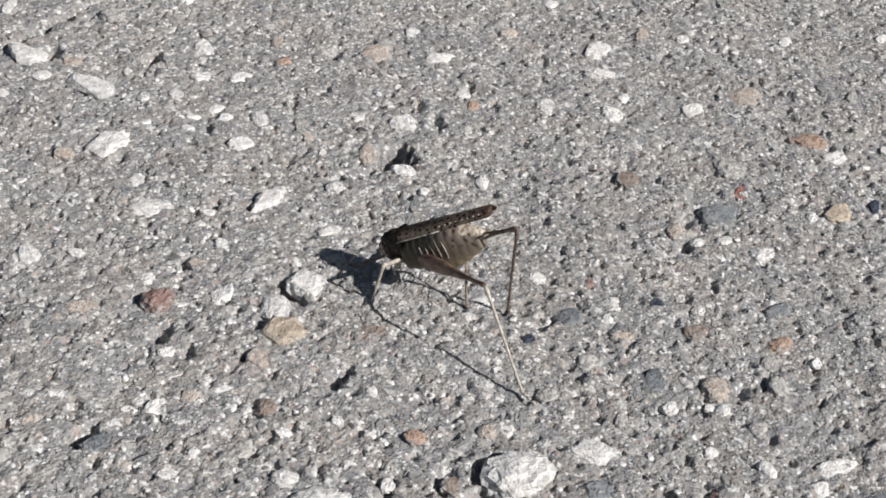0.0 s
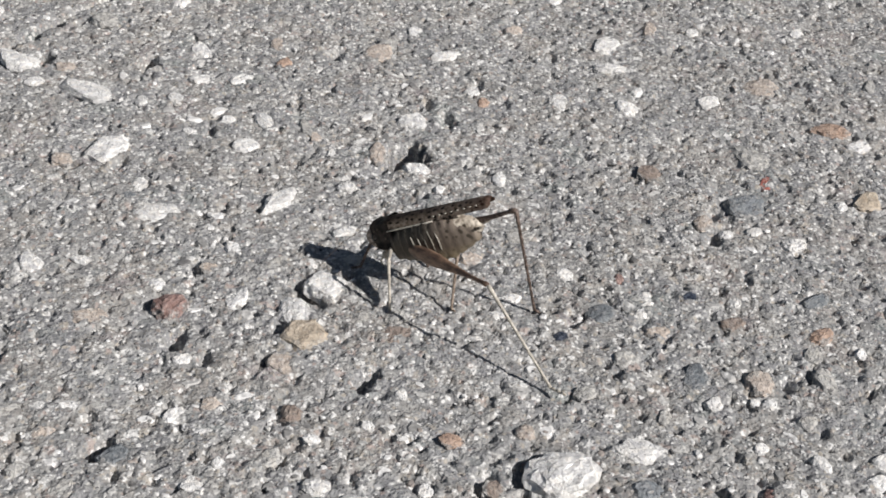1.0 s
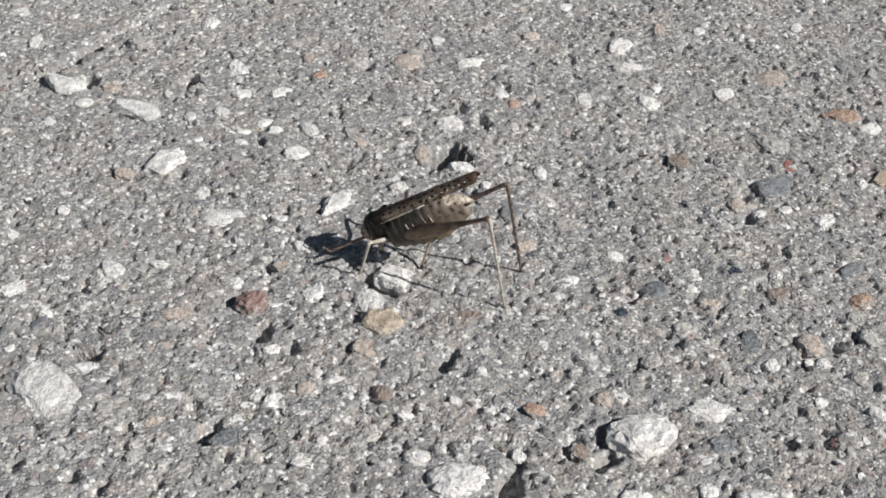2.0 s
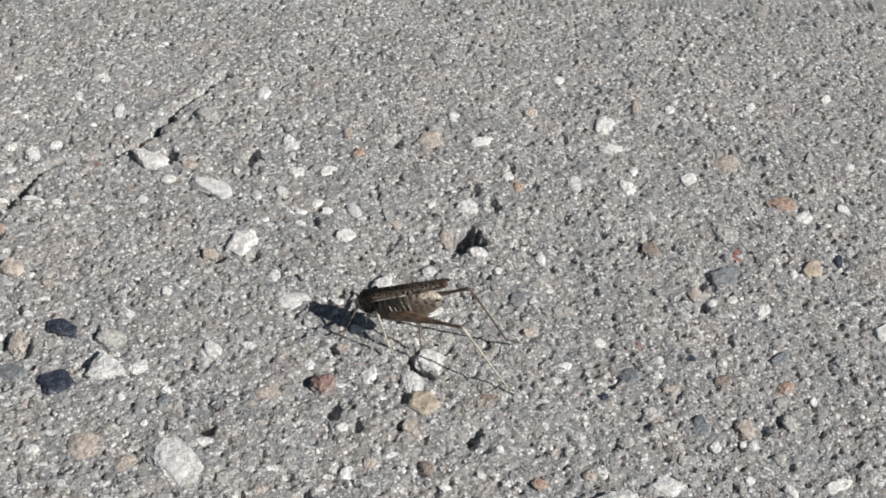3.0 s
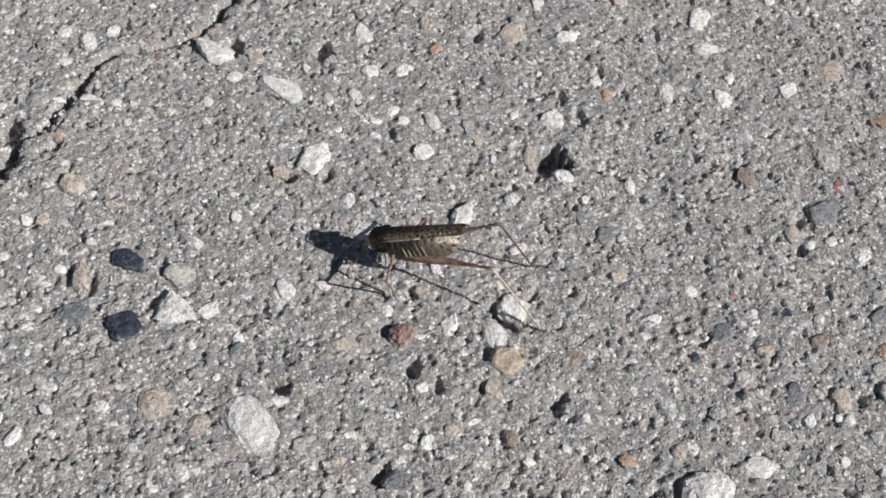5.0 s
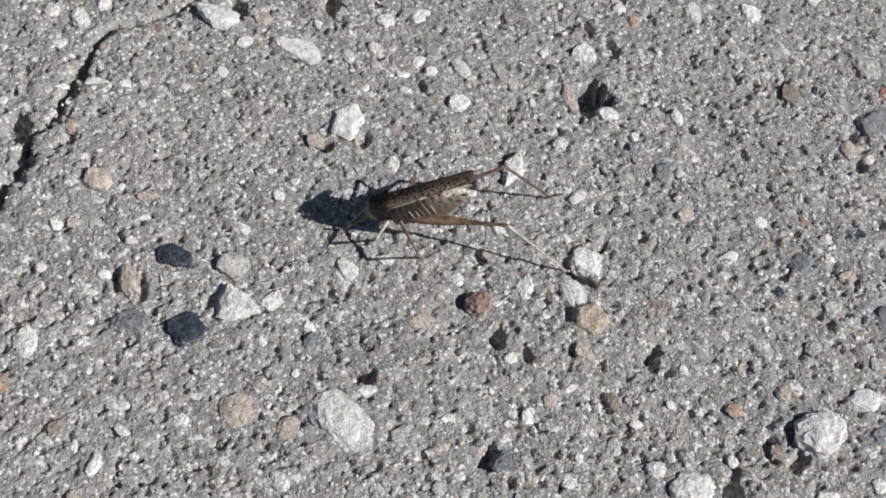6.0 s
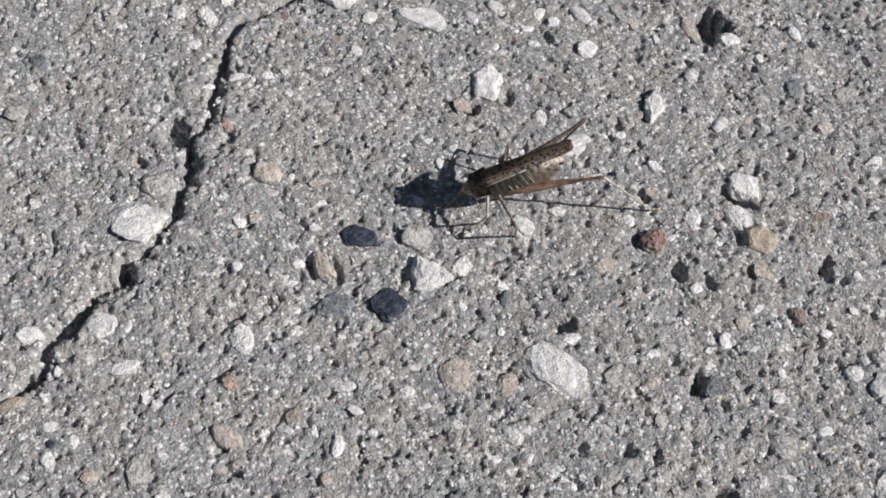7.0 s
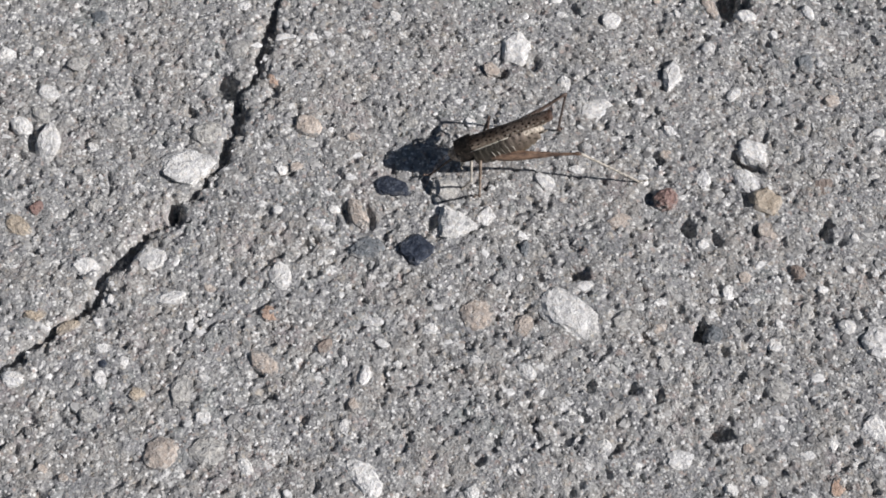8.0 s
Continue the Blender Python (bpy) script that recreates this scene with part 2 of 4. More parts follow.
def spotted_rows(name, low, high, spot, pitch, row, size, jitter=0.45):
    """Wing skin: veined brown with black spots in rows along the wing; pitch and row: their distance along and across, in metres."""
    m, nodes, links, b = material(name, 0.5, 0.4)
    co = nodes.new("ShaderNodeTexCoord").outputs["Object"]
    axes = nodes.new("ShaderNodeSeparateXYZ")
    links.new(co, axes.inputs[0])
    side = calc(nodes, links, "ABSOLUTE", axes.outputs[1])
    across = calc(nodes, links, "SUBTRACT", side, axes.outputs[2])
    flat = nodes.new("ShaderNodeCombineXYZ")
    links.new(calc(nodes, links, "DIVIDE", axes.outputs[0], pitch), flat.inputs[0])
    links.new(calc(nodes, links, "DIVIDE", across, row), flat.inputs[1])
    v = cells(nodes, links, flat.outputs[0], 1.0)
    v.voronoi_dimensions = "2D"
    v.inputs["Randomness"].default_value = jitter
    n = noise_node(nodes, links, co, 1300, 4, 0.65)
    r = ramp(nodes, [(0.35, low), (0.65, high)])
    links.new(n.outputs["Fac"], r.inputs[0])
    near = mix(nodes, links, 0.22, v.outputs["Distance"], n.outputs["Fac"])
    f = ramp(nodes, [(size * 0.75, (0.96,)), (size * 1.15, (0.0,))])
    links.new(near, f.inputs[0])
    # the ridge is darker brown, the lower edge pale
    dusk = noise_node(nodes, links, co, 260, 3, 0.6)
    shade = ramp(nodes, [(0.35, (0.45, 0.4, 0.36)), (0.6, (1.0, 1.0, 1.0))])
    links.new(dusk.outputs["Fac"], shade.inputs[0])
    skin = mix(nodes, links, 0.6, r.outputs[0], shade.outputs[0], "MULTIPLY")
    field = ramp(nodes, [(0.0, (0.2, 0.18, 0.17)), (0.3, (0.42, 0.39, 0.37)), (0.55, (1.15, 1.15, 1.1))])
    links.new(calc(nodes, links, "MULTIPLY_ADD", across, 160.0, 0.15), field.inputs[0])
    root = ramp(nodes, [(0.011, (1.0,)), (0.02, (0.3,))])
    links.new(calc(nodes, links, "MULTIPLY", axes.outputs[0], -1.0), root.inputs[0])
    skin = mix(nodes, links, root.outputs[0], skin, mix(nodes, links, 1.0, skin, field.outputs[0], "MULTIPLY"))
    colour = mix(nodes, links, f.outputs[0], skin, spot)
    # the tip is plain red-brown
    far = ramp(nodes, [(0.0265, (0.0,)), (0.0295, (0.65,))])
    links.new(calc(nodes, links, "MULTIPLY", axes.outputs[0], -1.0), far.inputs[0])
    colour = mix(nodes, links, far.outputs[0], colour, (0.17, 0.085, 0.055))
    links.new(colour, b.inputs["Base Color"])
    bump(nodes, links, n.outputs["Fac"], b, 0.4, 0.0002)
    return m


def banded_belly(name):
    """Abdomen skin: dark olive in front, brown and cream bars behind, brown low on the flank with shade painted in, a
    pale hind edge on every segment and a cream rear with black dots.
    """
    m, nodes, links, b = material(name, 0.5, 0.4)
    co = nodes.new("ShaderNodeTexCoord").outputs["Object"]
    axes = nodes.new("ShaderNodeSeparateXYZ")
    links.new(co, axes.inputs[0])
    n = noise_node(nodes, links, co, 900, 4, 0.65)
    back = calc(nodes, links, "MULTIPLY", axes.outputs[0], -1.0)
    wob = calc(nodes, links, "MULTIPLY_ADD", n.outputs["Fac"], 0.0022, back)
    along = ramp(nodes, [(0.006, (0.035, 0.033, 0.028)), (0.014, (0.06, 0.054, 0.043)), (0.0165, (0.1, 0.082, 0.068)), (0.0205, (0.225, 0.18, 0.15)), (0.0255, (0.45, 0.38, 0.313))])
    links.new(wob, along.inputs[0])
    seg = calc(nodes, links, "FRACT", calc(nodes, links, "DIVIDE", wob, 0.00205))
    dark = ramp(nodes, [(0.0, (0.15,)), (0.16, (0.3,)), (0.34, (1.0,)), (0.78, (1.15,)), (0.9, (0.7,)), (1.0, (0.15,))])
    links.new(seg, dark.inputs[0])
    colour = mix(nodes, links, 0.45, along.outputs[0], dark.outputs[0], "MULTIPLY")
    edge = ramp(nodes, [(0.6, (0.0,)), (0.7, (0.25,)), (0.8, (0.0,))])
    links.new(seg, edge.inputs[0])
    colour = mix(nodes, links, edge.outputs[0], colour, (0.52, 0.47, 0.36))
    blot = cells(nodes, links, co, 640)
    f = ramp(nodes, [(0.22, (0.85,)), (0.36, (0.0,))])
    links.new(blot.outputs["Distance"], f.inputs[0])
    colour = mix(nodes, links, f.outputs[0], colour, (0.02, 0.016, 0.011))
    # brown blotchy lower flank; shade towards the ground is painted into its colour
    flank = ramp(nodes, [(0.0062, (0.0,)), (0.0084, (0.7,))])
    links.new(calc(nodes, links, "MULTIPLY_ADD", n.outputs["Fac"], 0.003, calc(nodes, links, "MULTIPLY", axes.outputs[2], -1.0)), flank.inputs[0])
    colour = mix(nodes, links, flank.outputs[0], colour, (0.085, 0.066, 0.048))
    # yellowish underside
    low = ramp(nodes, [(0.009, (0.0,)), (0.0108, (0.6,))])
    links.new(calc(nodes, links, "MULTIPLY", axes.outputs[2], -1.0), low.inputs[0])
    colour = mix(nodes, links, low.outputs[0], colour, (0.3, 0.24, 0.13))
    links.new(colour, b.inputs["Base Color"])
    bump(nodes, links, n.outputs["Fac"], b, 0.4, 0.0002)
    return m


SKIN = chitin("dark_brown_chitin", (0.018, 0.015, 0.013), (0.085, 0.068, 0.056), 700, 0.55, ((0.24, 0.2, 0.15), 800, 0.2))
FACE = chitin("grey_brown_chitin", (0.14, 0.112, 0.09), (0.46, 0.39, 0.325), 1000, 0.55, ((0.05, 0.037, 0.028), 700, 0.25))
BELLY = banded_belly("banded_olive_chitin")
PALE = chitin("cream_chitin", (0.22, 0.18, 0.14), (0.68, 0.61, 0.51), 650, 0.6, ((0.05, 0.035, 0.022), 560, 0.3))
BAND = chitin("pale_grey_band", (0.3, 0.275, 0.23), (0.6, 0.56, 0.48), 1500, 0.5)
WING = spotted_rows("spotted_brown_wing", (0.21, 0.165, 0.133), (0.56, 0.465, 0.39), (0.012, 0.01, 0.008), 0.002, 0.0017, 0.31, 0.7)
VEIN = chitin("straw_wing_vein", (0.5, 0.46, 0.39), (0.74, 0.7, 0.61), 900, 0.45)
THIGH = chitin("tan_femur", (0.1, 0.064, 0.047), (0.305, 0.198, 0.135), 700, 0.5, None, (0.35, 1, 1))
SHIN = chitin("grey_tan_tibia", (0.4, 0.365, 0.31), (0.66, 0.61, 0.53), 1200, 0.45)
MIDLEG = chitin("brown_leg", (0.15, 0.11, 0.082), (0.38, 0.31, 0.25), 1200, 0.45)
# darker copy for the far legs, their shade in its colour; also the antennae
SHADELEG_ANTENNA = chitin("dark_tibia", (0.07, 0.048, 0.037), (0.211, 0.158, 0.132), 1200, 0.45)
EYE = chitin("black_eye", (0.012, 0.01, 0.01), (0.03, 0.025, 0.02), 900, 0.15)

# ---- building helpers ----
MM = 0.001


def part(name, bm, mat, parent=None, label="", smooth=True):
    """Links a bmesh as one mesh object under a thing or under a part."""
    mesh = bpy.data.meshes.new(name)
    bm.to_mesh(mesh)
    bm.free()
    mesh.materials.append(mat)
    if smooth:
        mesh.polygons.foreach_set("use_smooth", [True] * len(mesh.polygons))
    ob = new(name, mesh)
    ob.parent = parent
    return tagged(ob, label)


def tube(rings, sides=10, bm=None):
    """A closed skin over rings of (centre, half width, half height, tilt), all in millimetres; tilt leans the ring about its width."""
    bm = bm or bmesh.new()
    loops = []
    points = [Vector(r[0]) for r in rings]
    for i, (centre, a, b) in enumerate(rings):
        ahead = (points[min(i + 1, len(points) - 1)] - points[max(i - 1, 0)]).normalized()
        side = Vector((0, 1, 0)) if abs(ahead.y) < 0.9 else Vector((1, 0, 0))
        side = (side - ahead * side.dot(ahead)).normalized()
        up = ahead.cross(side)
        if up.z < 0:
            side, up = side, -up
        loops.append([bm.verts.new((Vector(centre) + side * a * math.cos(k * math.tau / sides) + up * b * math.sin(k * math.tau / sides)) * MM) for k in range(sides)])
    for one, two in zip(loops, loops[1:]):
        for k in range(sides):
            bm.faces.new((one[k], one[(k + 1) % sides], two[(k + 1) % sides], two[k]))
    bm.faces.new(loops[0])
    bm.faces.new(loops[-1])
    bmesh.ops.recalc_face_normals(bm, faces=bm.faces)
    return bm


# ---- the ground ----


def hashed(ix, iy, k):
    """A number from 0 to 1 for each cell of a lattice."""
    n = (ix.astype(np.int64) * 73856093) ^ (iy.astype(np.int64) * 19349663) ^ (k * 83492791)
    n = (n ^ (n >> 13)) * 1274126177
    return ((n ^ (n >> 16)) & 0xFFFFFF) / 0xFFFFFF


def soft_noise(x, y, size, k):
    """Smooth noise from -1 to 1, with lumps of the given size."""
    u, v = x / size, y / size
    iu, iv = np.floor(u), np.floor(v)
    fu, fv = u - iu, v - iv
    fu, fv = fu * fu * (3 - 2 * fu), fv * fv * (3 - 2 * fv)
    a, b = hashed(iu, iv, k), hashed(iu + 1, iv, k)
    c, d = hashed(iu, iv + 1, k), hashed(iu + 1, iv + 1, k)
    return 2 * (a + (b - a) * fu + (c - a) * fv + (a - b - c + d) * fu * fv) - 1


def grains(x, y, size, k):
    """Distance to the nearest grain centre, in sizes, and that grain's own number."""
    iu, iv = np.floor(x / size), np.floor(y / size)
    best, own = np.full(x.shape, 9.0), np.zeros(x.shape)
    for du in (-1, 0, 1):
        for dv in (-1, 0, 1):
            cu, cv = iu + du, iv + dv
            d = np.hypot(x / size - cu - hashed(cu, cv, k), y / size - cv - hashed(cu, cv, k + 1))
            near = d < best
            best, own = np.where(near, d, best), np.where(near, hashed(cu, cv, k + 2), own)
    return best, own


# the crack runs through the slab in a jagged line: x, y and half width, in millimetres
CRACK = [
    (-106.3, 240.4, 0.30),
    (-116.6, 221.8, 0.45),
    (-125.6, 207.8, 0.70),
    (-131.0, 194.6, 0.60),
    (-135.7, 186.0, 0.55),
    (-140.5, 181.5, 0.50),
    (-151.3, 174.6, 0.45),
    (-161.5, 172.4, 0.55),
    (-167.1, 168.4, 0.80),
    (-170.3, 159.9, 1.30),
    (-173.5, 152.6, 1.70),
    (-176.6, 145.2, 1.40),
    (-179.7, 136.3, 1.20),
    (-182.7, 130.6, 0.90),
    (-187.9, 126.2, 1.00),
    (-189.2, 118.7, 1.40),
    (-191.3, 111.5, 1.10),
    (-195.2, 106.2, 1.30),
    (-196.5, 99.8, 1.30),
    (-200.8, 94.4, 0.90),
    (-204.7, 89.6, 0.70),
    (-214.1, 85.2, 0.90),
    (-216.2, 79.4, 0.90),
    (-223.1, 77.0, 0.90),
    (-229.6, 71.1, 1.80),
    (-236.4, 64.5, 1.90),
    (-241.4, 55.3, 1.60),
    (-245.5, 52.1, 1.10),
    (-255.8, 46.1, 0.60),
    (-270.0, 38.0, 0.70),
    (-284.2, 29.9, 0.70),
]
# broken-out holes, and dents shaped for the shade beside stones: x, y, half length, half width, turn in degrees and
# depth, in millimetres
HOLES = []


def hole(x, y, a, b, turn, deep):
    HOLES.append((x, y, a, b, turn, deep))


hole(-16.1, 130.1, 7.7, 6.2, 85, 6.5)
hole(-191.8, 131.0, 5.0, 4.1, 88, 4.0)
hole(-213.8, 82.2, 5.0, 2.4, 103, 3.5)
hole(-19.9, 30.8, 3.8, 2.2, 62, 4.0)
hole(-61.7, 41.6, 3.5, 2.0, 100, 3.5)
hole(-70.1, 3.4, 4.0, 2.5, 66, 3.0)
hole(-96.0, -10.2, 1.9, 1.7, 42, 2.5)
hole(-76.9, -29.1, 3.5, 2.6, 176, 3.0)
hole(-254.6, 120.4, 5.4, 2.1, 87, 2.5)
hole(-101.4, 115.9, 2.5, 2.3, 66, 2.0)
hole(-203.8, 121.6, 2.4, 2.0, 91, 2.0)
hole(-143.9, -21.7, 1.6, 1.5, 33, 2.0)
# left of the tan, red and white stones: dents standing in for shade
hole(-39.5, 47.8, 3.8, 1.8, 67, 2.5)
hole(-68.8, 54.9, 3.1, 1.6, 69, 2.5)
hole(-36.4, 62.1, 5.5, 1.6, 129, 2.2)
hole(-89.1, 117.9, 3.3, 2.1, 72, 1.8)
hole(-138.2, 61.2, 2.7, 2.0, 88, 2.0)
hole(-163.1, 69.6, 4.3, 1.2, 93, 2.0)
hole(-156.3, 65.8, 3.7, 1.2, 85, 2.0)
hole(-228.4, 71.2, 4.6, 2.2, 45, 3.5)
hole(-100.0, 32.3, 4.2, 2.3, 154, 2.0)
hole(-176.0, 124.9, 3.2, 1.8, 81, 2.0)
hole(-123.2, 178.6, 4.9, 2.8, 88, 3.0)
hole(-37.7, 192.2, 2.9, 1.5, 92, 2.0)
hole(-4.2, 152.0, 4.2, 2.1, 88, 2.5)
hole(-9.6, 162.8, 3.8, 1.5, 94, 2.0)
hole(-69.6, 5.0, 2.8, 1.9, 79, 3.0)
hole(-65.9, -3.3, 2.0, 1.0, 104, 2.5)
hole(12.4, 4.3, 4.3, 2.0, 64, 3.0)
hole(-34.3, 61.8, 6.6, 1.3, 122, 2.5)
hole(-47.9, 103.7, 5.5, 1.2, 75, 2.0)
hole(-61.6, 42.3, 2.5, 1.5, 70, 3.0)
hole(-41.5, 35.2, 2.0, 1.1, 97, 2.5)
hole(-54.3, 34.5, 2.4, 1.2, 99, 2.2)
hole(-17.0, 25.6, 1.5, 1.4, 81, 2.0)
hole(70.4, 36.4, 2.5, 1.2, 74, 2.0)
hole(76.9, 41.4, 3.2, 1.5, 64, 2.0)
hole(63.2, 95.2, 2.3, 1.4, 72, 2.0)
hole(64.4, 107.8, 3.3, 1.7, 57, 2.0)
hole(4.9, -0.9, 3.9, 2.2, 91, 3.0)
hole(11.3, -4.8, 3.5, 1.9, 41, 3.0)
hole(-9.5, -14.0, 4.7, 2.5, 81, 3.0)
hole(86.9, -9.3, 4.2, 1.9, 70, 3.0)
hole(49.5, 131.0, 4.1, 1.5, 78, 2.0)
hole(-119.0, 206.1, 3.3, 1.6, 72, 1.5)
hole(103.1, 9.0, 3.1, 2.1, 87, 2.5)
hole(4.5, 176.6, 3.4, 1.8, 80, 1.8)
hole(-38.2, 192.5, 3.5, 2.0, 84, 1.8)
hole(-92.5, 178.7, 5.5, 2.9, 94, 2.2)


def crack_depth(x, y):
    """How deep the crack lies under the slab's face, in millimetres."""
    deep = np.zeros(x.shape)
    wob = 0.7 * soft_noise(x, y, 5.0, 71) + 0.7 * soft_noise(x, y, 1.7, 72)
    for (x0, y0, w0), (x1, y1, w1) in zip(CRACK, CRACK[1:]):
        near = (x > min(x0, x1) - 8) & (x < max(x0, x1) + 8) & (y > min(y0, y1) - 8) & (y < max(y0, y1) + 8)
        if not near.any():
            continue
        dx, dy = x1 - x0, y1 - y0
        s = ((x[near] - x0) * dx + (y[near] - y0) * dy) / (dx * dx + dy * dy)
        s = s.clip(0, 1)
        side = np.hypot(x[near] - x0 - s * dx + wob[near], y[near] - y0 - s * dy - wob[near])
        width = (w0 + (w1 - w0) * s).clip(0.6, 2.0) * (1 + 0.8 * soft_noise(x[near], y[near], 4.0, 73) + 0.6 * soft_noise(x[near], y[near], 1.5, 74)).clip(0.45, 3)
        chips = (soft_noise(x[near], y[near], 3.2, 75) + 0.6 * soft_noise(x[near], y[near], 1.4, 76) - 0.1).clip(0, 1)
        d = 5.0 * (1 - ((side - width) / 0.7).clip(0, 1)) + 0.5 * (1 - (side / 4).clip(0, 1)) + 2.2 * chips * (1 - ((side - width) / 3.0).clip(0, 1))
        deep[near] = np.maximum(deep[near], d)
    return deep


def slab_height(x, y):
    """Height of the worn concrete, in millimetres."""
    h = 0.5 * soft_noise(x, y, 22, 1) + 0.4 * soft_noise(x, y, 7, 2) + 0.3 * soft_noise(x, y, 2.7, 3)
    for size, k, high in ((3.4, 10, 0.45), (1.9, 20, 0.44), (1.25, 30, 0.34)):
        d, own = grains(x, y, size, k)
        h += high * (own - 0.25).clip(0, 1) * np.sqrt((1 - (d / 0.66) ** 2).clip(0, 1))
    # ragged little pits where grains have fallen out
    rag = soft_noise(x, y, 3.1, 41) + 0.7 * soft_noise(x, y, 1.5, 42)
    h -= 1.7 * ((rag - 0.83) / 0.25).clip(0, 1)
    rag = soft_noise(x, y, 1.7, 43) + 0.5 * soft_noise(x, y, 0.95, 44)
    h -= 1.1 * ((rag - 0.58) / 0.2).clip(0, 1)
    for hx, hy, a, b, turn, deep in HOLES:
        near = np.hypot(x - hx, y - hy) < 2 * max(a, b)
        if near.any():
            c, s = math.cos(radians(turn)), math.sin(radians(turn))
            u, v = x[near] - hx, y[near] - hy
            r = np.hypot((u * c + v * s) / a, (v * c - u * s) / b) + 0.3 * soft_noise(x[near], y[near], 2.6, 61) + 0.2 * soft_noise(x[near], y[near], 1.3, 62)
            full = deep if min(a, b) < 2.3 else max(deep, 1.7 * min(a, b))
            h[near] -= full * (1 - ((r - (0.86 if full > 4 else 0.7)) / (0.22 if full > 4 else 0.5)).clip(0, 1))
    return h - crack_depth(x, y)


def axis(low, high, step, reach):
    """Places along one axis: even steps over the middle, then ever wider ones out to the reach."""
    middle = np.arange(low, high, step)
    out, gap, steps = 0.0, step, []
    while out < reach:
        gap *= 1.35
        out += gap
        steps.append(out)
    return np.concatenate([low - np.array(steps[::-1]), middle, middle[-1] + np.array(steps)])


def ground_sheet():
    xs, ys = axis(-282, 192, 0.58, 60000), axis(-62, 314, 0.62, 60000)
    gx, gy = np.meshgrid(xs, ys)
    gz = slab_height(gx, gy)
    inner = (gx > -300) & (gx < 210) & (gy > -75) & (gy < 330)
    gz = np.where(inner, gz, 0.0)
    w, h = len(xs), len(ys)
    i = np.arange(w * h).reshape(h, w)
    quads = np.stack([i[:-1, :-1], i[:-1, 1:], i[1:, 1:], i[1:, :-1]], -1).reshape(-1, 4)
    mesh = bpy.data.meshes.new("ground")
    mesh.vertices.add(w * h)
    mesh.vertices.foreach_set("co", (np.stack([gx, gy, gz], -1) * MM).ravel())
    mesh.loops.add(quads.size)
    mesh.loops.foreach_set("vertex_index", quads.ravel())
    mesh.polygons.add(len(quads))
    mesh.polygons.foreach_set("loop_start", np.arange(0, quads.size, 4))
    mesh.polygons.foreach_set("use_smooth", np.ones(len(quads), bool))
    mesh.update(calc_edges=True)
    mesh.materials.append(CONCRETE)
    return tagged(new("ground", mesh), "weathered grey concrete slab with exposed aggregate and a crack", "concrete", kind="structure")


ground = ground_sheet()

# ---- the bush-cricket ----
# Its own space: x ahead along the back, y to its left, z up; the origin is the middle of the head. Millimetres.
# thigh and shin lengths of each leg
REACH = {("hind", 1): (28.0, 25.3), ("hind", -1): (28.6, 28.5), ("mid", 1): (13.0, 12.5), ("mid", -1): (13.0, 12.5), ("front", 1): (7.5, 11.5), ("front", -1): (6.5, 9.5)}
HIPS = {"hind": (-8.0, 2.6, -6.6), "mid": (-5.2, 2.4, -6.5), "front": (-2.4, 2.0, -6.0)}


def head_part(root):
    """A blunt head that hangs under the saddle's front edge, the face upright."""
    bm = tube([((-2.6, 0, -3.4), 2.5, 3.2), ((-1.2, 0, -3.9), 2.8, 4.0), ((0.2, 0, -4.6), 2.8, 4.4), ((1.0, 0, -5.2), 2.4, 4.2), ((1.5, 0, -5.8), 1.6, 3.2)], 14)
    bmesh.ops.subdivide_edges(bm, edges=bm.edges, cuts=1, smooth=0.6, use_grid_fill=True)
    head = part("head", bm, FACE, root, "blunt mottled grey brown head")
    for side in (1, -1):
        bm = bmesh.new()
        bmesh.ops.create_uvsphere(bm, u_segments=12, v_segments=8, radius=1.0 * MM, matrix=Matrix.Translation(Vector((0.3, 2.6 * side, -2.6)) * MM) @ Matrix.Diagonal((0.9, 0.6, 1.1, 1)))
        part("eye", bm, EYE, head, "black glossy eye")
        path = [Vector((1.3, 0.8 * side, -2.2)), Vector((3.6, 2.0 * side, -0.4)), Vector((8.0, 4.5 * side, -1.2)), Vector((13, 8 * side, -3.7)), Vector((17, 12 * side, -6.5))]
        part("antenna", tube([(p, r, r) for p, r in zip(path, (0.17, 0.09, 0.07, 0.055, 0.035))], 6), SHADELEG_ANTENNA, head, "thin brown antenna")
        palp = [Vector((1.2, 0.9 * side, -8.6)), Vector((2.3, 1.4 * side, -9.3)), Vector((2.2, 1.6 * side, -10.6))]
        part("palp", tube([(p, 0.28, 0.28) for p in palp], 6), SHIN, head)
        jaw = tube([((0.9, 0.5 * side, -7.6), 0.5, 0.5), ((1.3, 0.8 * side, -8.6), 0.75, 0.6), ((1.2, 0.3 * side, -9.5), 0.3, 0.3)], 8)
        part("jaw", jaw, SHIN, head)
    return head


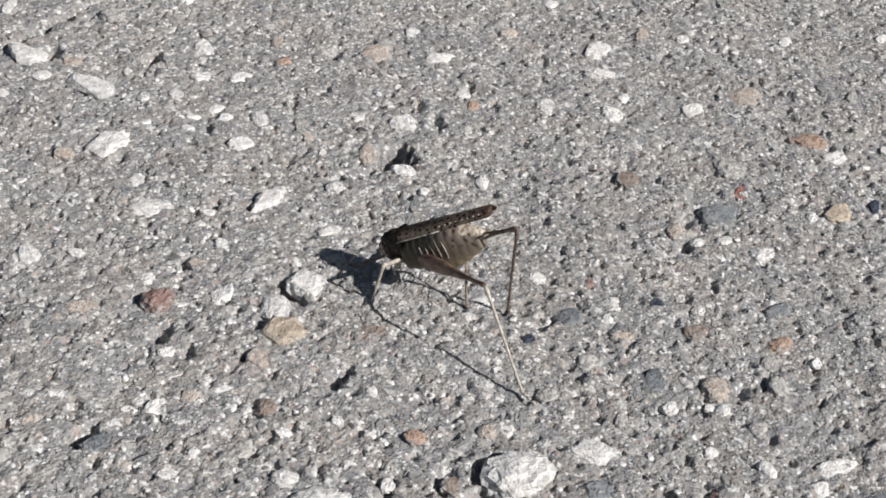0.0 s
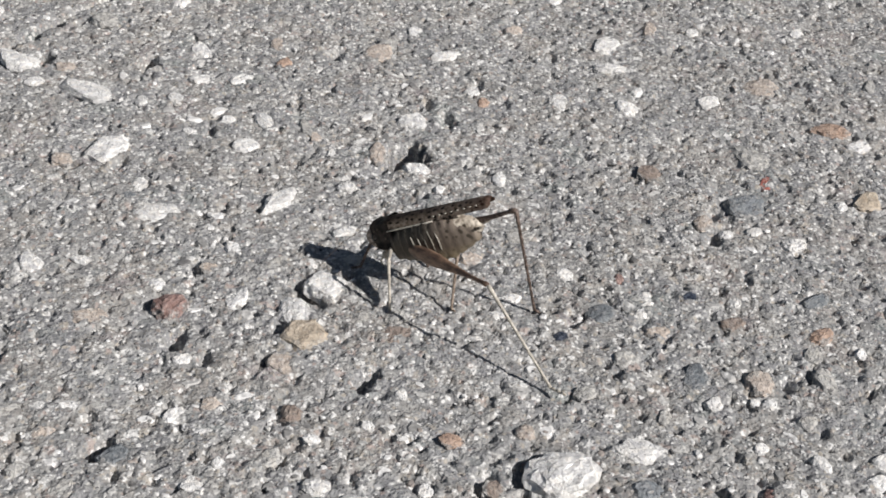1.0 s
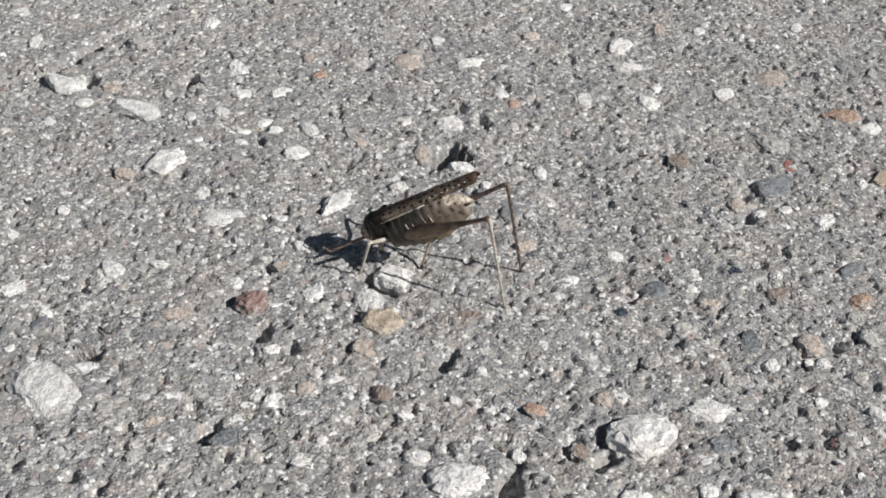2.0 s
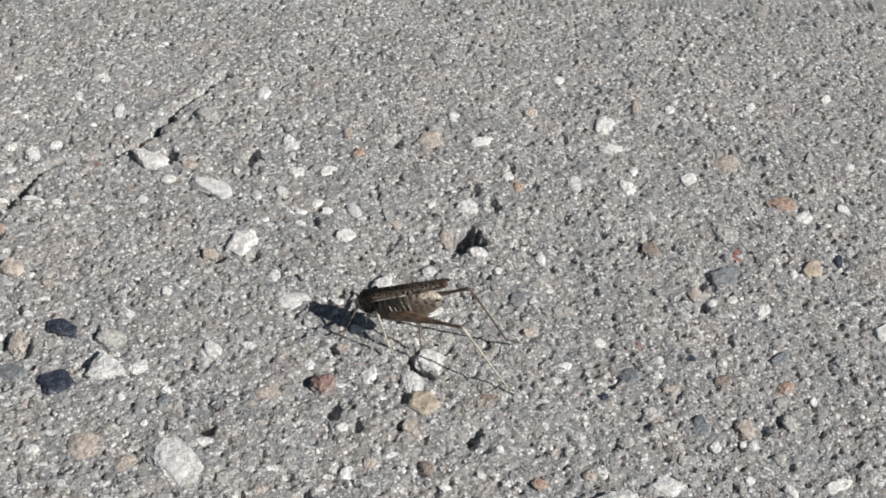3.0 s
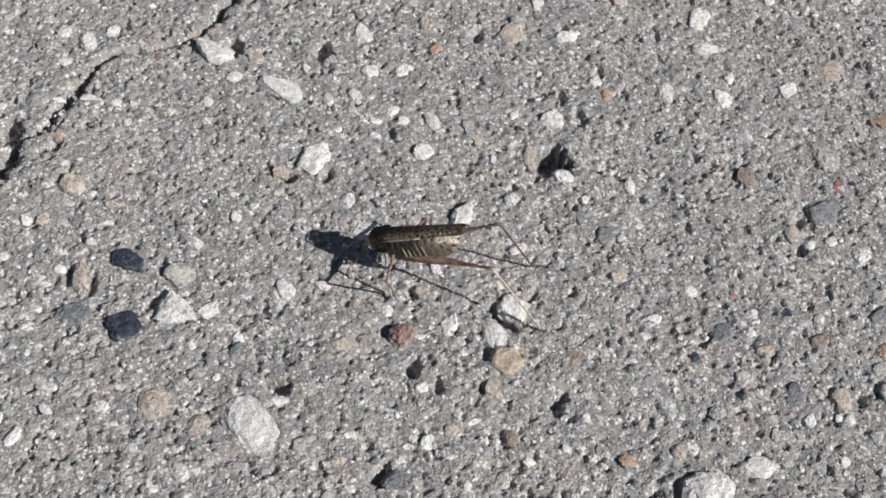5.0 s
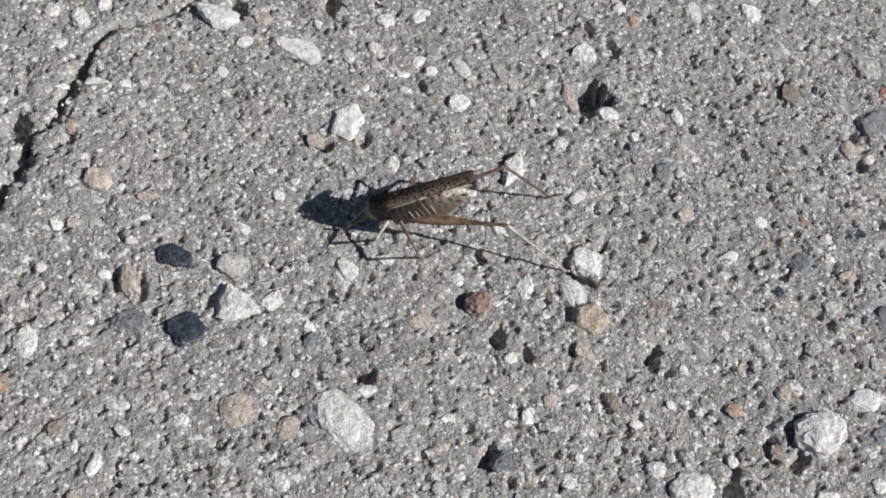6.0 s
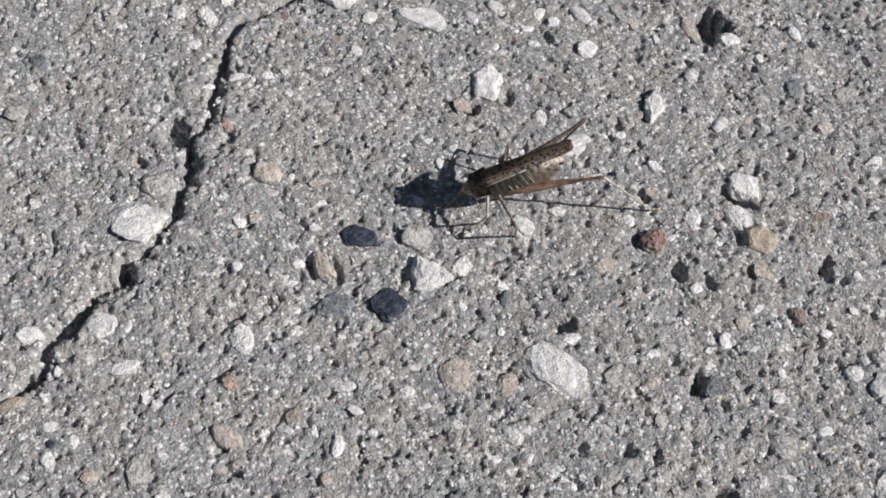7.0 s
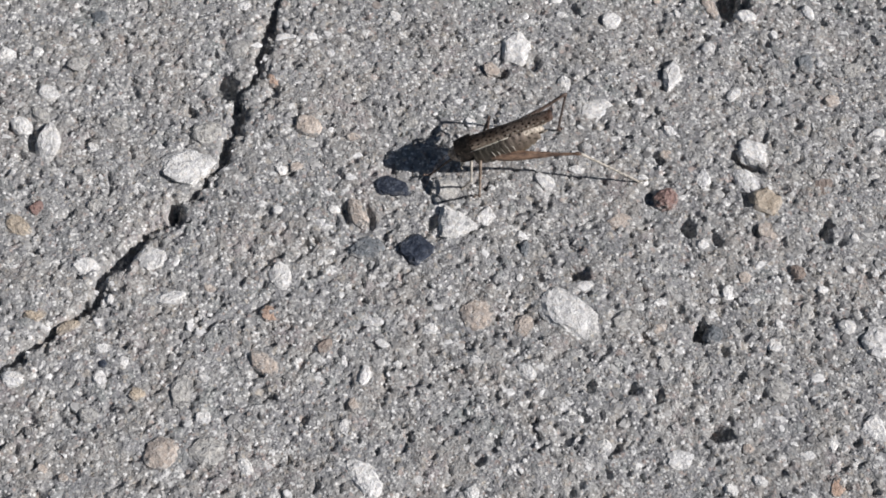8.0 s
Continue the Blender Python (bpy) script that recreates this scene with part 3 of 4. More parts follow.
def pronotum_part(root):
    """The saddle over the thorax: a flat shield with a keel, sharp shoulders and side lobes that hang down."""
    bm = bmesh.new()
    rows = []
    for i in range(13):
        s = i / 12
        x, half, top, low = 0.6 - 5.6 * s, 2.45 + 0.5 * s, 0.6 + 0.4 * s * s, -6.2 + 2.2 * abs(s - 0.4) ** 1.5
        dip = 0.16 * math.sin(s * math.tau * 1.5)
        row = []
        for y, z in ((-half - 0.3, low), (-half - 0.45, low * 0.62 + top * 0.38), (-half - 0.3, low * 0.3 + top * 0.7), (-half, top - 0.35), (-half * 0.9, top - 0.05 + dip),
                     (-half * 0.45, top + dip), (0, top + 0.32), (half * 0.45, top + dip), (half * 0.9, top - 0.05 + dip), (half, top - 0.35),
                     (half + 0.3, low * 0.3 + top * 0.7), (half + 0.45, low * 0.62 + top * 0.38), (half + 0.3, low)):
            row.append(bm.verts.new(Vector((x, y, z)) * MM))
        rows.append(row)
    for a, b in zip(rows, rows[1:]):
        for k in range(12):
            bm.faces.new((a[k], b[k], b[k + 1], a[k + 1]))
    bmesh.ops.solidify(bm, geom=bm.faces[:], thickness=0.35 * MM)
    bmesh.ops.recalc_face_normals(bm, faces=bm.faces)
    saddle = part("pronotum", bm, SKIN, root, "dark brown saddle-shaped pronotum")
    return saddle


def abdomen_part(root):
    rings, n = [], 30
    for i in range(n + 1):
        s = i / n
        x = -4.0 - 22.3 * s
        z = -5.9 - 0.4 * math.sin(s * math.pi) - 1.5 * s * s
        r = (3.2 + 1.3 * math.sin(min(1, s * 1.25) * math.pi * 0.75)) * (1 - 0.6 * max(0, (s - 0.6) / 0.4) ** 1.6)
        r *= 1.08 + 0.05 * math.cos(s * math.tau * 9)
        rings.append(((x, 0, z), r * 0.95, r * 1.2))
    bm = tube(rings, 20)
    # flat flanks: push the sides out to a boxier section
    for v in bm.verts:
        s = min(1, max(0, (-4.0 - v.co.x / MM) / 22.3))
        wide = max(r[1] for r in rings) * (1 - 0.12 * s if s < 0.5 else 0.94 - 1.2 * (s - 0.5)) * MM
        v.co.y = math.copysign(wide * min(1, abs(v.co.y) / wide) ** 0.6, v.co.y) * 0.94
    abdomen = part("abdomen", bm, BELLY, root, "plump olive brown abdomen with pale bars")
    # pale hind edges of the segments, on both flanks
    for j in range(5):
        s = 0.3 + 0.075 * j
        x = -4.0 - 22.3 * s
        z = -5.9 - 0.4 * math.sin(s * math.pi) - 1.5 * s * s
        r = (3.2 + 1.3 * math.sin(min(1, s * 1.25) * math.pi * 0.75)) * (1 - 0.6 * max(0, (s - 0.6) / 0.4) ** 1.6)
        for side in (1, -1):
            bm = bmesh.new()
            rows = []
            for k in range(11):
                a = radians(-34 + 3 * j + (60 - 5 * (j * 5 % 3)) * k / 10)
                wide = 0.12 * (0.25 + math.sin(math.pi * (k + 0.6) / 11.2))
                row = []
                for dx, lift in ((-wide, 1.05), (0, 1.12), (wide, 1.05)):
                    row.append(bm.verts.new(Vector((x + dx - 1.1 * math.cos(a * 1.6) + 1.1, side * (4.15 - 0.5 * s - 2.2 * max(0, s - 0.5)) * lift * math.cos(a) ** 0.6, z + r * 1.2 * lift * math.sin(a))) * MM))
                rows.append(row)
            for one, two in zip(rows, rows[1:]):
                for k in range(2):
                    bm.faces.new((one[k], one[k + 1], two[k + 1], two[k]))
            bmesh.ops.recalc_face_normals(bm, faces=bm.faces)
            part("band", bm, BAND, abdomen, "pale segment edge")
    tip = [((-18.6, 0, -3.0), 1.3, 0.8), ((-20.8, 0, -3.5), 2.3, 1.5), ((-21.0, 0, -3.6), 2.0, 1.3), ((-23.0, 0, -4.2), 2.3, 1.9), ((-23.2, 0, -4.3), 2.0, 1.6), ((-25.0, 0, -5.1), 1.9, 2.0), ((-25.2, 0, -5.2), 1.6, 1.7), ((-26.6, 0, -6.2), 1.4, 1.8), ((-26.8, 0, -6.3), 1.1, 1.5), ((-27.8, 0, -7.0), 0.8, 1.0)]
    part("abdomen_tip", tube(tip, 14), PALE, root, "cream hump over the rear of the abdomen")
    for side in (1, -1):
        part("cercus", tube([((-26.6, 1.2 * side, -6.4), 0.45, 0.45), ((-28.2, 1.7 * side, -6.2), 0.35, 0.35), ((-29.6, 1.6 * side, -6.0), 0.12, 0.12)], 6), PALE, root)
    return abdomen


def wing_part(root, side):
    """A folded fore wing: a roof-shaped blade from behind the saddle to past the abdomen."""
    bm = bmesh.new()
    rows = []
    n = 22
    for i in range(n + 1):
        s = math.sin(i / n * math.pi / 2)
        x = -4.6 - 28.6 * s
        tip = max(0, (s - 0.93) / 0.07) ** 4
        end = math.sqrt(max(0.3, 1 - tip))
        low = (-1.75 + 0.4 * s) * end
        wide = (2.75 - 0.85 * s) * (0.3 + 0.7 * end)
        row = []
        for y, z in ((0.02, 1.0), (wide * 0.45, 0.85), (wide * 0.8, 0.35), (wide, low * 0.35), (wide * 1.1, low)):
            row.append(bm.verts.new(Vector((x, y * side, z - 0.25 * s - (0.55 if z > 0 else 0.0) * tip)) * MM))
        rows.append(row)
    for a, b in zip(rows, rows[1:]):
        for k in range(4):
            bm.faces.new((a[k], b[k], b[k + 1], a[k + 1]))
    bmesh.ops.solidify(bm, geom=bm.faces[:], thickness=0.16 * MM)
    bmesh.ops.recalc_face_normals(bm, faces=bm.faces)
    wing = part("fore_wing", bm, WING, root, "folded brown wing with rows of black spots")
    line = [((-4.2 - 13 * s, (3.15 - 0.5 * s) * side, -1.6 - 0.1 * s), 0.19, 0.22) for s in (0, 0.2, 0.4, 0.6, 0.8, 1)]
    bm = tube(line, 6)
    # pale beads that carry the line on to the tip
    for j in range(8):
        s = 0.46 + 0.06 * j
        x, y = -4.6 - 28.6 * s, (2.75 - 0.85 * s) * 1.03 * side
        tube([((x + 0.32, y, -0.75 + 0.5 * s), 0.1, 0.1), ((x, y + 0.05 * side, -0.75 + 0.5 * s), 0.17, 0.19), ((x - 0.32, y, -0.75 + 0.5 * s), 0.1, 0.1)], 6, bm)
    part("wing_edge", bm, VEIN, wing, "straw-coloured beaded wing edge")
    return wing


def femur_mesh(kind, side):
    a = REACH[kind, side][0]
    if kind == "hind":
        prof = [(0, 0.9), (0.04, 1.4), (0.12, 1.75), (0.24, 1.9), (0.36, 1.75), (0.48, 1.35), (0.6, 1.0), (0.75, 0.6), (0.92, 0.5), (0.97, 0.68), (1.0, 0.5)]
    else:
        prof = [(0, 0.5), (0.1, 0.62), (0.4, 0.58), (0.8, 0.42), (0.95, 0.46), (1.0, 0.36)]
    return tube([((s * a, 0, 0), r * 0.85, r) for s, r in prof], 10)


def tibia_mesh(kind, side):
    """The shin with its spines and the jointed foot, which bends out level at the end."""
    b = REACH[kind, side][1]
    bm = tube([((s * b, 0, 0), r, r) for s, r in ((0, 0.48), (0.04, 0.54), (0.12, 0.4), (0.5, 0.34), (0.95, 0.33), (1.0, 0.4))], 7)
    foot = 4.6 if kind == "hind" else 2.4
    for k in range(3):
        p, q = k / 3 * foot, (k + 0.9) / 3 * foot
        d = Vector((0.58, 0, 0.82))
        base = Vector((b - 0.1, 0, 0))
        tube([(base + d * p, 0.3, 0.3), (base + d * (p + q) / 2, 0.42, 0.36), (base + d * q, 0.26, 0.26)], 6, bm)
    if kind == "hind":
        for k in range(9):
            x = b * (0.2 + 0.085 * k)
            for side in (1, -1):
                tube([((x, 0.2 * side, 0.2), 0.11, 0.11), ((x + 0.8, 0.75 * side, 0.75), 0.03, 0.03)], 4, bm)
    return bm


cricket = tagged(new("bush_cricket"), "mottled brown bush-cricket walking over concrete, tail raised", "insect")
head_part(cricket)
pronotum_part(cricket)
abdomen_part(cricket)
thorax = tube([((-0.5, 0, -4.6), 2.4, 2.6), ((-3, 0, -5.6), 2.9, 2.9), ((-7, 0, -6.0), 3.1, 3.1), ((-9.5, 0, -5.6), 2.9, 2.9)], 14)
part("thorax", thorax, SKIN, cricket)
for turn in (1, -1):
    wing_part(cricket, turn)
# a slim animal: draw the trunk in a little
for piece in cricket.children_recursive:
    piece.data.transform(Matrix.Diagonal((0.945, 0.9, 0.92, 1)))
LEGS = {}
for kind in ("hind", "mid", "front"):
    for turn in (1, -1):
        # legs of the far side take the darker copy with shade in the colour
        femur = part(kind + "_femur", femur_mesh(kind, turn), MIDLEG if kind == "mid" and turn == 1 else SHADELEG_ANTENNA if turn == -1 else THIGH if kind == "hind" else SHIN, cricket, "thick tan brown hind femur" if kind == "hind" else "")
        tibia = part(kind + "_tibia", tibia_mesh(kind, turn), MIDLEG if kind == "mid" and turn == 1 else SHADELEG_ANTENNA if turn == -1 else SHIN, femur, "thin spiny shin with jointed foot" if kind == "hind" else "")
        LEGS[kind, turn] = femur, tibia

# ---- stones and grit in the slab ----


def rock_mesh(name, k, detail=2, flat=0.2, worn=0.0, sides=0):
    """A stone one unit across, with an uneven outline and a worn top; worn: from 0, freshly broken, to 1, all corners rubbed round."""
    bm = bmesh.new()
    bmesh.ops.create_icosphere(bm, subdivisions=detail, radius=0.5)
    r = random.Random(k)
    cuts = [(Vector((math.cos(a), math.sin(a), r.uniform(-0.1, 0.75))).normalized(), r.uniform(0.27, 0.42)) for a in [k + j * 0.79 + r.uniform(-0.3, 0.3) for j in range(8)]]
    if sides:
        cuts = [(Vector((math.cos(a), math.sin(a), r.uniform(0.1, 0.4))).normalized(), 0.24 if sides == 3 else 0.32) for a in [(j + 0.5 + r.uniform(-0.12, 0.12)) * math.tau / sides for j in range(sides)]]
    cuts.append((Vector((r.uniform(-0.25, 0.25), r.uniform(-0.25, 0.25), 1)).normalized(), flat))
    off = Vector((r.uniform(0, 50), r.uniform(0, 50), r.uniform(0, 50)))
    for v in bm.verts:
        p = v.co.copy()
        p *= 1 + (0.34 - 0.12 * worn) * noise.noise(p * (3 + worn) + off)
        for way, far in cuts:
            over = p.dot(way) - far
            if over > 0:
                p -= way * over * (1 - 0.55 * worn)
        p += Vector((noise.noise(p * 9 + off), noise.noise(p * 9 - off), noise.noise(p * 8 + off * 2))) * (0.055 + 0.035 * worn)
        p += Vector((noise.noise(p * 21 + off), noise.noise(p * 21 - off), noise.noise(p * 19 + off * 2))) * 0.035 * worn
        v.co = p
    # bring it back to one unit across
    for n in (0, 1):
        low, high = min(v.co[n] for v in bm.verts), max(v.co[n] for v in bm.verts)
        for v in bm.verts:
            v.co[n] = (v.co[n] - (low + high) / 2) / (high - low)
    mesh = bpy.data.meshes.new(name)
    bm.to_mesh(mesh)
    bm.free()
    return mesh


ROCKS = {}
PLACED = []


def stone(x, y, long, wide, turn, mat, label="", high=0.15, sides=0):
    """A stone set in the slab: its place, length and width in millimetres, and its turn on the slab in degrees; high: how far it stands out; sides: how many straight edges a squared one has."""
    k = (len(PLACED) * 7) % 12
    if (k, sides, mat.name) not in ROCKS:
        ROCKS[k, sides, mat.name] = rock_mesh("stone", k, 3, 0.15, (0.55, 0.2, 0.8, 0.35)[k % 4] if not sides else 0.4, sides)
        ROCKS[k, sides, mat.name].materials.append(mat)
    ob = new("stone", ROCKS[k, sides, mat.name])
    ob.parent = ground
    tall = min(wide * 0.6, 2.4 + wide * 0.2) + high
    ob.matrix_basis = Matrix.Translation(Vector((x, y, high)) * MM) @ pose(0, 0, 0, 0, 0, turn) @ Matrix.Diagonal((long * MM * 1.08, wide * MM * 1.08, tall * MM, 1))
    PLACED.append((x, y, long / 2))
    return tagged(ob, label or mat.name.replace("_", " ") + " set in the concrete")


stone(-106.7, 19.1, 20.6, 13.3, 117, WHITE, high=0.6)
stone(-209.0, 99.9, 17.6, 14.9, 153, WHITE)
stone(19.4, 2.9, 15.4, 12.1, 34, WHITE, high=1.2)
stone(-105.4, 158.2, 17.5, 9.7, 141, WHITE, high=0.6)
stone(79.6, 138.5, 15.4, 11.0, 97, GREY)
stone(-93.3, 125.7, 16.2, 10.3, 69, WHITE, high=0.3, sides=5)
stone(90.0, 184.4, 14.5, 10.6, 48, PINK)
stone(-130.0, 174.3, 14.9, 9.4, 150, WHITE, high=1.2)
stone(90.3, -12.1, 13.8, 10.1, 25, PINK)
stone(74.2, 113.2, 13.6, 10.3, 43, BLUE)
stone(-19.4, -10.4, 12.8, 10.6, 29, WHITE)
stone(46.2, 211.2, 17.0, 7.9, 71, WHITE)
stone(-131.9, 59.2, 11.9, 11.2, 105, WHITE, high=1.2, sides=3)
stone(-31.1, 65.0, 11.8, 10.2, 113, WHITE, high=0.4, sides=4)
stone(-133.2, 24.4, 11.1, 10.6, 130, PINK)
stone(-24.6, 194.9, 11.4, 10.1, 56, PINK)
stone(-176.0, -19.9, 13.9, 8.2, 111, WHITE)
stone(-34.4, 45.4, 11.0, 10.0, 65, TAN, high=0.8, sides=5)
stone(-228.8, 0.3, 10.6, 10.3, 10, PINK)
stone(-249.7, 118.6, 14.4, 7.5, 82, WHITE, high=1.0)
stone(-144.9, 51.2, 11.6, 10.8, 75, DARK, high=0.5, sides=4)
stone(124.3, 85.4, 13.4, 7.6, 44, WHITE)
stone(105.6, 157.8, 11.3, 9.0, 165, ORANGE)
stone(-223.6, 66.3, 10.4, 9.7, 170, WHITE)
stone(-111.6, 208.4, 11.6, 8.6, 106, GREY)
stone(-74.1, 93.2, 13.8, 7.1, 3, WHITE)
stone(-216.7, -2.5, 10.9, 8.6, 158, GREY)
stone(94.5, 1.3, 11.1, 8.2, 42, BLUE)
stone(-200.1, 111.7, 9.9, 9.0, 7, GREY)
stone(-45.7, 101.9, 13.9, 6.3, 63, WHITE, high=0.7, sides=4)
stone(-168.0, 106.9, 10.1, 8.1, 114, PINK, high=0.8)
stone(-13.7, 150.3, 9.0, 8.8, 88, WHITE)
stone(35.2, 11.5, 11.9, 6.7, 3, WHITE, sides=4)
stone(-4.6, 195.3, 10.9, 7.1, 24, WHITE)
stone(-184.8, 145.6, 9.4, 8.2, 93, GREY)
stone(-147.5, 77.2, 13.0, 8.0, 152, DARK, high=0.7)
stone(-220.9, 18.6, 11.1, 6.9, 70, GREY)
stone(-131.0, 71.8, 9.0, 8.5, 68, GREY, high=0.8)
stone(-37.5, 54.6, 10.8, 7.0, 113, WHITE, high=0.0)
stone(107.5, 118.3, 10.2, 6.9, 53, TAN)
stone(-159.3, 55.5, 10.2, 8.2, 165, BLUE, high=0.5)
stone(47.7, 166.5, 8.8, 7.9, 130, WHITE)
stone(-186.9, 51.6, 10.3, 6.7, 82, WHITE)
stone(-33.6, -37.4, 8.7, 7.8, 76, WHITE)
stone(102.2, -5.4, 9.7, 7.0, 46, PINK)
stone(73.0, 173.4, 9.4, 7.2, 48, WHITE)
stone(45.5, 193.4, 10.4, 6.4, 15, WHITE)
stone(-22.2, 202.2, 9.4, 7.0, 85, GREY)
stone(109.3, 27.8, 10.3, 6.3, 12, WHITE)
stone(50.5, 127.8, 10.4, 6.2, 76, BROWN)
stone(-159.7, 69.0, 11.8, 5.4, 99, PINK, high=0.7)
stone(-81.3, 48.3, 8.7, 7.3, 167, PINK)
stone(61.1, 225.0, 12.3, 5.1, 80, PINK)
stone(-89.9, -34.1, 8.4, 7.4, 14, WHITE)
stone(-196.9, 22.6, 10.6, 5.8, 124, PINK)
stone(-14.9, 46.7, 8.6, 7.1, 41, BROWN)
stone(-261.9, 87.4, 10.2, 6.0, 129, TAN)
stone(-91.1, 13.1, 8.2, 7.4, 40, GREY)
stone(-90.8, 226.4, 10.1, 6.0, 89, WHITE)
stone(-57.6, 131.3, 8.7, 6.9, 63, WHITE)
stone(64.1, 36.3, 8.9, 6.8, 81, PINK)
stone(-237.7, 150.8, 8.5, 7.0, 151, GREY)
stone(-64.8, 52.9, 8.2, 7.2, 47, RED, high=1.2)
stone(50.8, 37.1, 9.6, 6.1, 72, BLUE)
stone(158.4, 210.0, 9.4, 6.2, 54, GREY)
stone(14.6, 91.3, 8.4, 7.0, 30, GREY)
stone(-22.5, 130.5, 12.8, 4.5, 92, PINK)
stone(-78.9, 190.2, 9.5, 6.1, 112, WHITE)
stone(27.7, 167.7, 10.1, 5.7, 91, WHITE)
stone(-42.5, 142.8, 11.7, 4.9, 109, GREY)
stone(31.7, 60.0, 8.5, 6.7, 66, BLUE)
stone(-75.8, 169.9, 7.6, 7.4, 121, WHITE)
stone(-173.2, 176.8, 9.6, 5.8, 100, WHITE)
stone(-219.9, 50.8, 10.5, 5.3, 178, WHITE)
stone(-55.9, -19.5, 7.9, 6.9, 120, GREY)
stone(100.6, 15.4, 9.0, 6.0, 16, WHITE)
stone(111.8, 149.6, 8.8, 6.1, 33, WHITE)
stone(-121.2, 59.0, 7.9, 6.6, 70, WHITE)
stone(-243.0, 67.6, 8.5, 6.1, 158, WHITE)
stone(-154.7, 232.4, 7.6, 6.8, 101, WHITE)
stone(-120.8, 17.9, 8.6, 6.0, 72, PINK)
stone(144.0, 236.9, 9.6, 5.3, 66, WHITE)
stone(39.3, -17.0, 8.2, 6.2, 17, WHITE)
stone(87.2, 12.9, 11.2, 4.5, 27, WHITE)
stone(-0.0, 97.7, 8.0, 6.3, 51, BLUE)
stone(-37.5, 34.8, 7.4, 6.5, 84, PINK)
stone(-257.8, 127.6, 8.4, 5.7, 125, WHITE)
stone(-99.4, 68.6, 8.4, 5.7, 106, WHITE)
stone(-227.9, 121.4, 7.7, 6.1, 155, GREY)
stone(-260.2, 159.7, 7.5, 6.2, 109, WHITE)
stone(-11.9, 122.6, 7.7, 6.1, 154, WHITE)
stone(-64.5, 171.3, 7.8, 5.9, 32, WHITE)
stone(-248.3, 139.6, 7.9, 5.7, 138, WHITE)
stone(16.9, 217.7, 7.3, 6.1, 44, PINK)
stone(-228.3, 170.1, 7.1, 6.3, 124, BLUE)
stone(-14.6, 213.3, 8.9, 5.0, 88, WHITE)
stone(78.6, 38.5, 9.2, 4.9, 89, GREY)
stone(-191.9, 38.9, 6.8, 5.4, 110, ORANGE, high=0.06)
stone(-55.0, 146.0, 9.6, 4.6, 115, WHITE)
stone(81.9, 125.2, 7.0, 4.6, 68, BRICK)
stone(-66.9, 2.1, 7.6, 5.8, 53, BLUE)
stone(-43.1, 73.2, 8.6, 5.1, 66, GREY)
stone(-115.5, 172.4, 7.5, 5.6, 150, PINK)
stone(-56.6, 197.4, 9.3, 4.5, 95, PINK)
stone(-145.7, 209.1, 10.3, 4.0, 92, WHITE)
stone(124.9, 190.9, 10.3, 4.0, 72, GREY)
stone(-50.4, 58.2, 8.3, 5.0, 66, WHITE, sides=4)
stone(36.4, -0.2, 7.1, 5.6, 25, BLUE)
stone(-251.3, 131.1, 8.8, 4.5, 112, GREY)
stone(-103.8, 118.3, 7.6, 5.1, 101, PINK)
stone(82.8, 94.6, 7.3, 5.3, 34, WHITE)
stone(11.1, 62.2, 6.9, 5.7, 27, WHITE)
stone(83.2, 69.5, 8.8, 4.4, 41, BLUE)
stone(-52.9, 183.5, 7.2, 5.4, 93, ORANGE)
stone(61.3, 102.7, 7.6, 5.0, 70, PINK)
stone(30.9, 244.5, 6.8, 5.5, 51, WHITE)
stone(-80.8, 156.2, 8.2, 4.5, 125, WHITE)
stone(15.4, -16.6, 7.2, 5.0, 8, WHITE)
stone(-182.2, 181.0, 6.7, 5.4, 106, WHITE)
stone(2.7, 79.8, 6.5, 5.5, 27, PINK)
stone(35.5, 42.5, 6.6, 5.4, 58, GREY)
stone(-74.2, -8.6, 6.4, 5.5, 10, GREY)
stone(-14.9, 53.7, 6.7, 5.2, 51, GREY)
stone(110.1, 228.2, 7.2, 4.8, 59, WHITE)
stone(61.9, 58.2, 6.7, 5.1, 26, BROWN)
stone(-168.2, 147.2, 7.3, 4.7, 4, WHITE)
stone(139.1, 184.7, 7.6, 4.5, 63, WHITE)
stone(53.6, 148.8, 8.8, 3.8, 100, WHITE)
stone(-267.0, 33.0, 7.1, 4.8, 159, WHITE)
stone(-259.1, 53.7, 6.7, 5.0, 154, TAN)
stone(-124.1, 2.9, 7.1, 4.7, 121, WHITE)
stone(74.9, 224.6, 7.7, 4.3, 74, WHITE)
stone(-162.2, 218.2, 7.4, 4.4, 97, WHITE)
stone(128.9, 156.1, 6.6, 4.9, 85, WHITE)
stone(81.6, 55.6, 7.2, 4.4, 48, ORANGE)
stone(42.6, 61.7, 7.3, 4.3, 58, WHITE)
stone(6.3, 164.3, 7.4, 4.2, 85, ORANGE)
stone(3.1, 171.3, 6.2, 4.9, 75, WHITE)
stone(-82.0, 106.9, 6.6, 4.5, 70, WHITE)
stone(78.0, 47.7, 6.8, 4.3, 66, GREY)
stone(-249.8, 47.5, 7.3, 4.0, 19, TAN)
stone(-255.2, 93.2, 5.5, 5.3, 53, RED)
stone(-90.0, 154.0, 7.2, 4.0, 102, WHITE)
stone(-163.4, 29.7, 7.3, 3.9, 166, WHITE)
stone(-165.6, 182.8, 6.4, 4.4, 60, WHITE)
stone(-2.1, 12.0, 5.6, 5.1, 135, ORANGE)
stone(-25.6, 75.9, 5.8, 4.9, 130, GREY)
stone(-50.5, -52.1, 6.3, 4.5, 56, ORANGE)
stone(44.2, 53.3, 6.1, 4.6, 23, PINK)
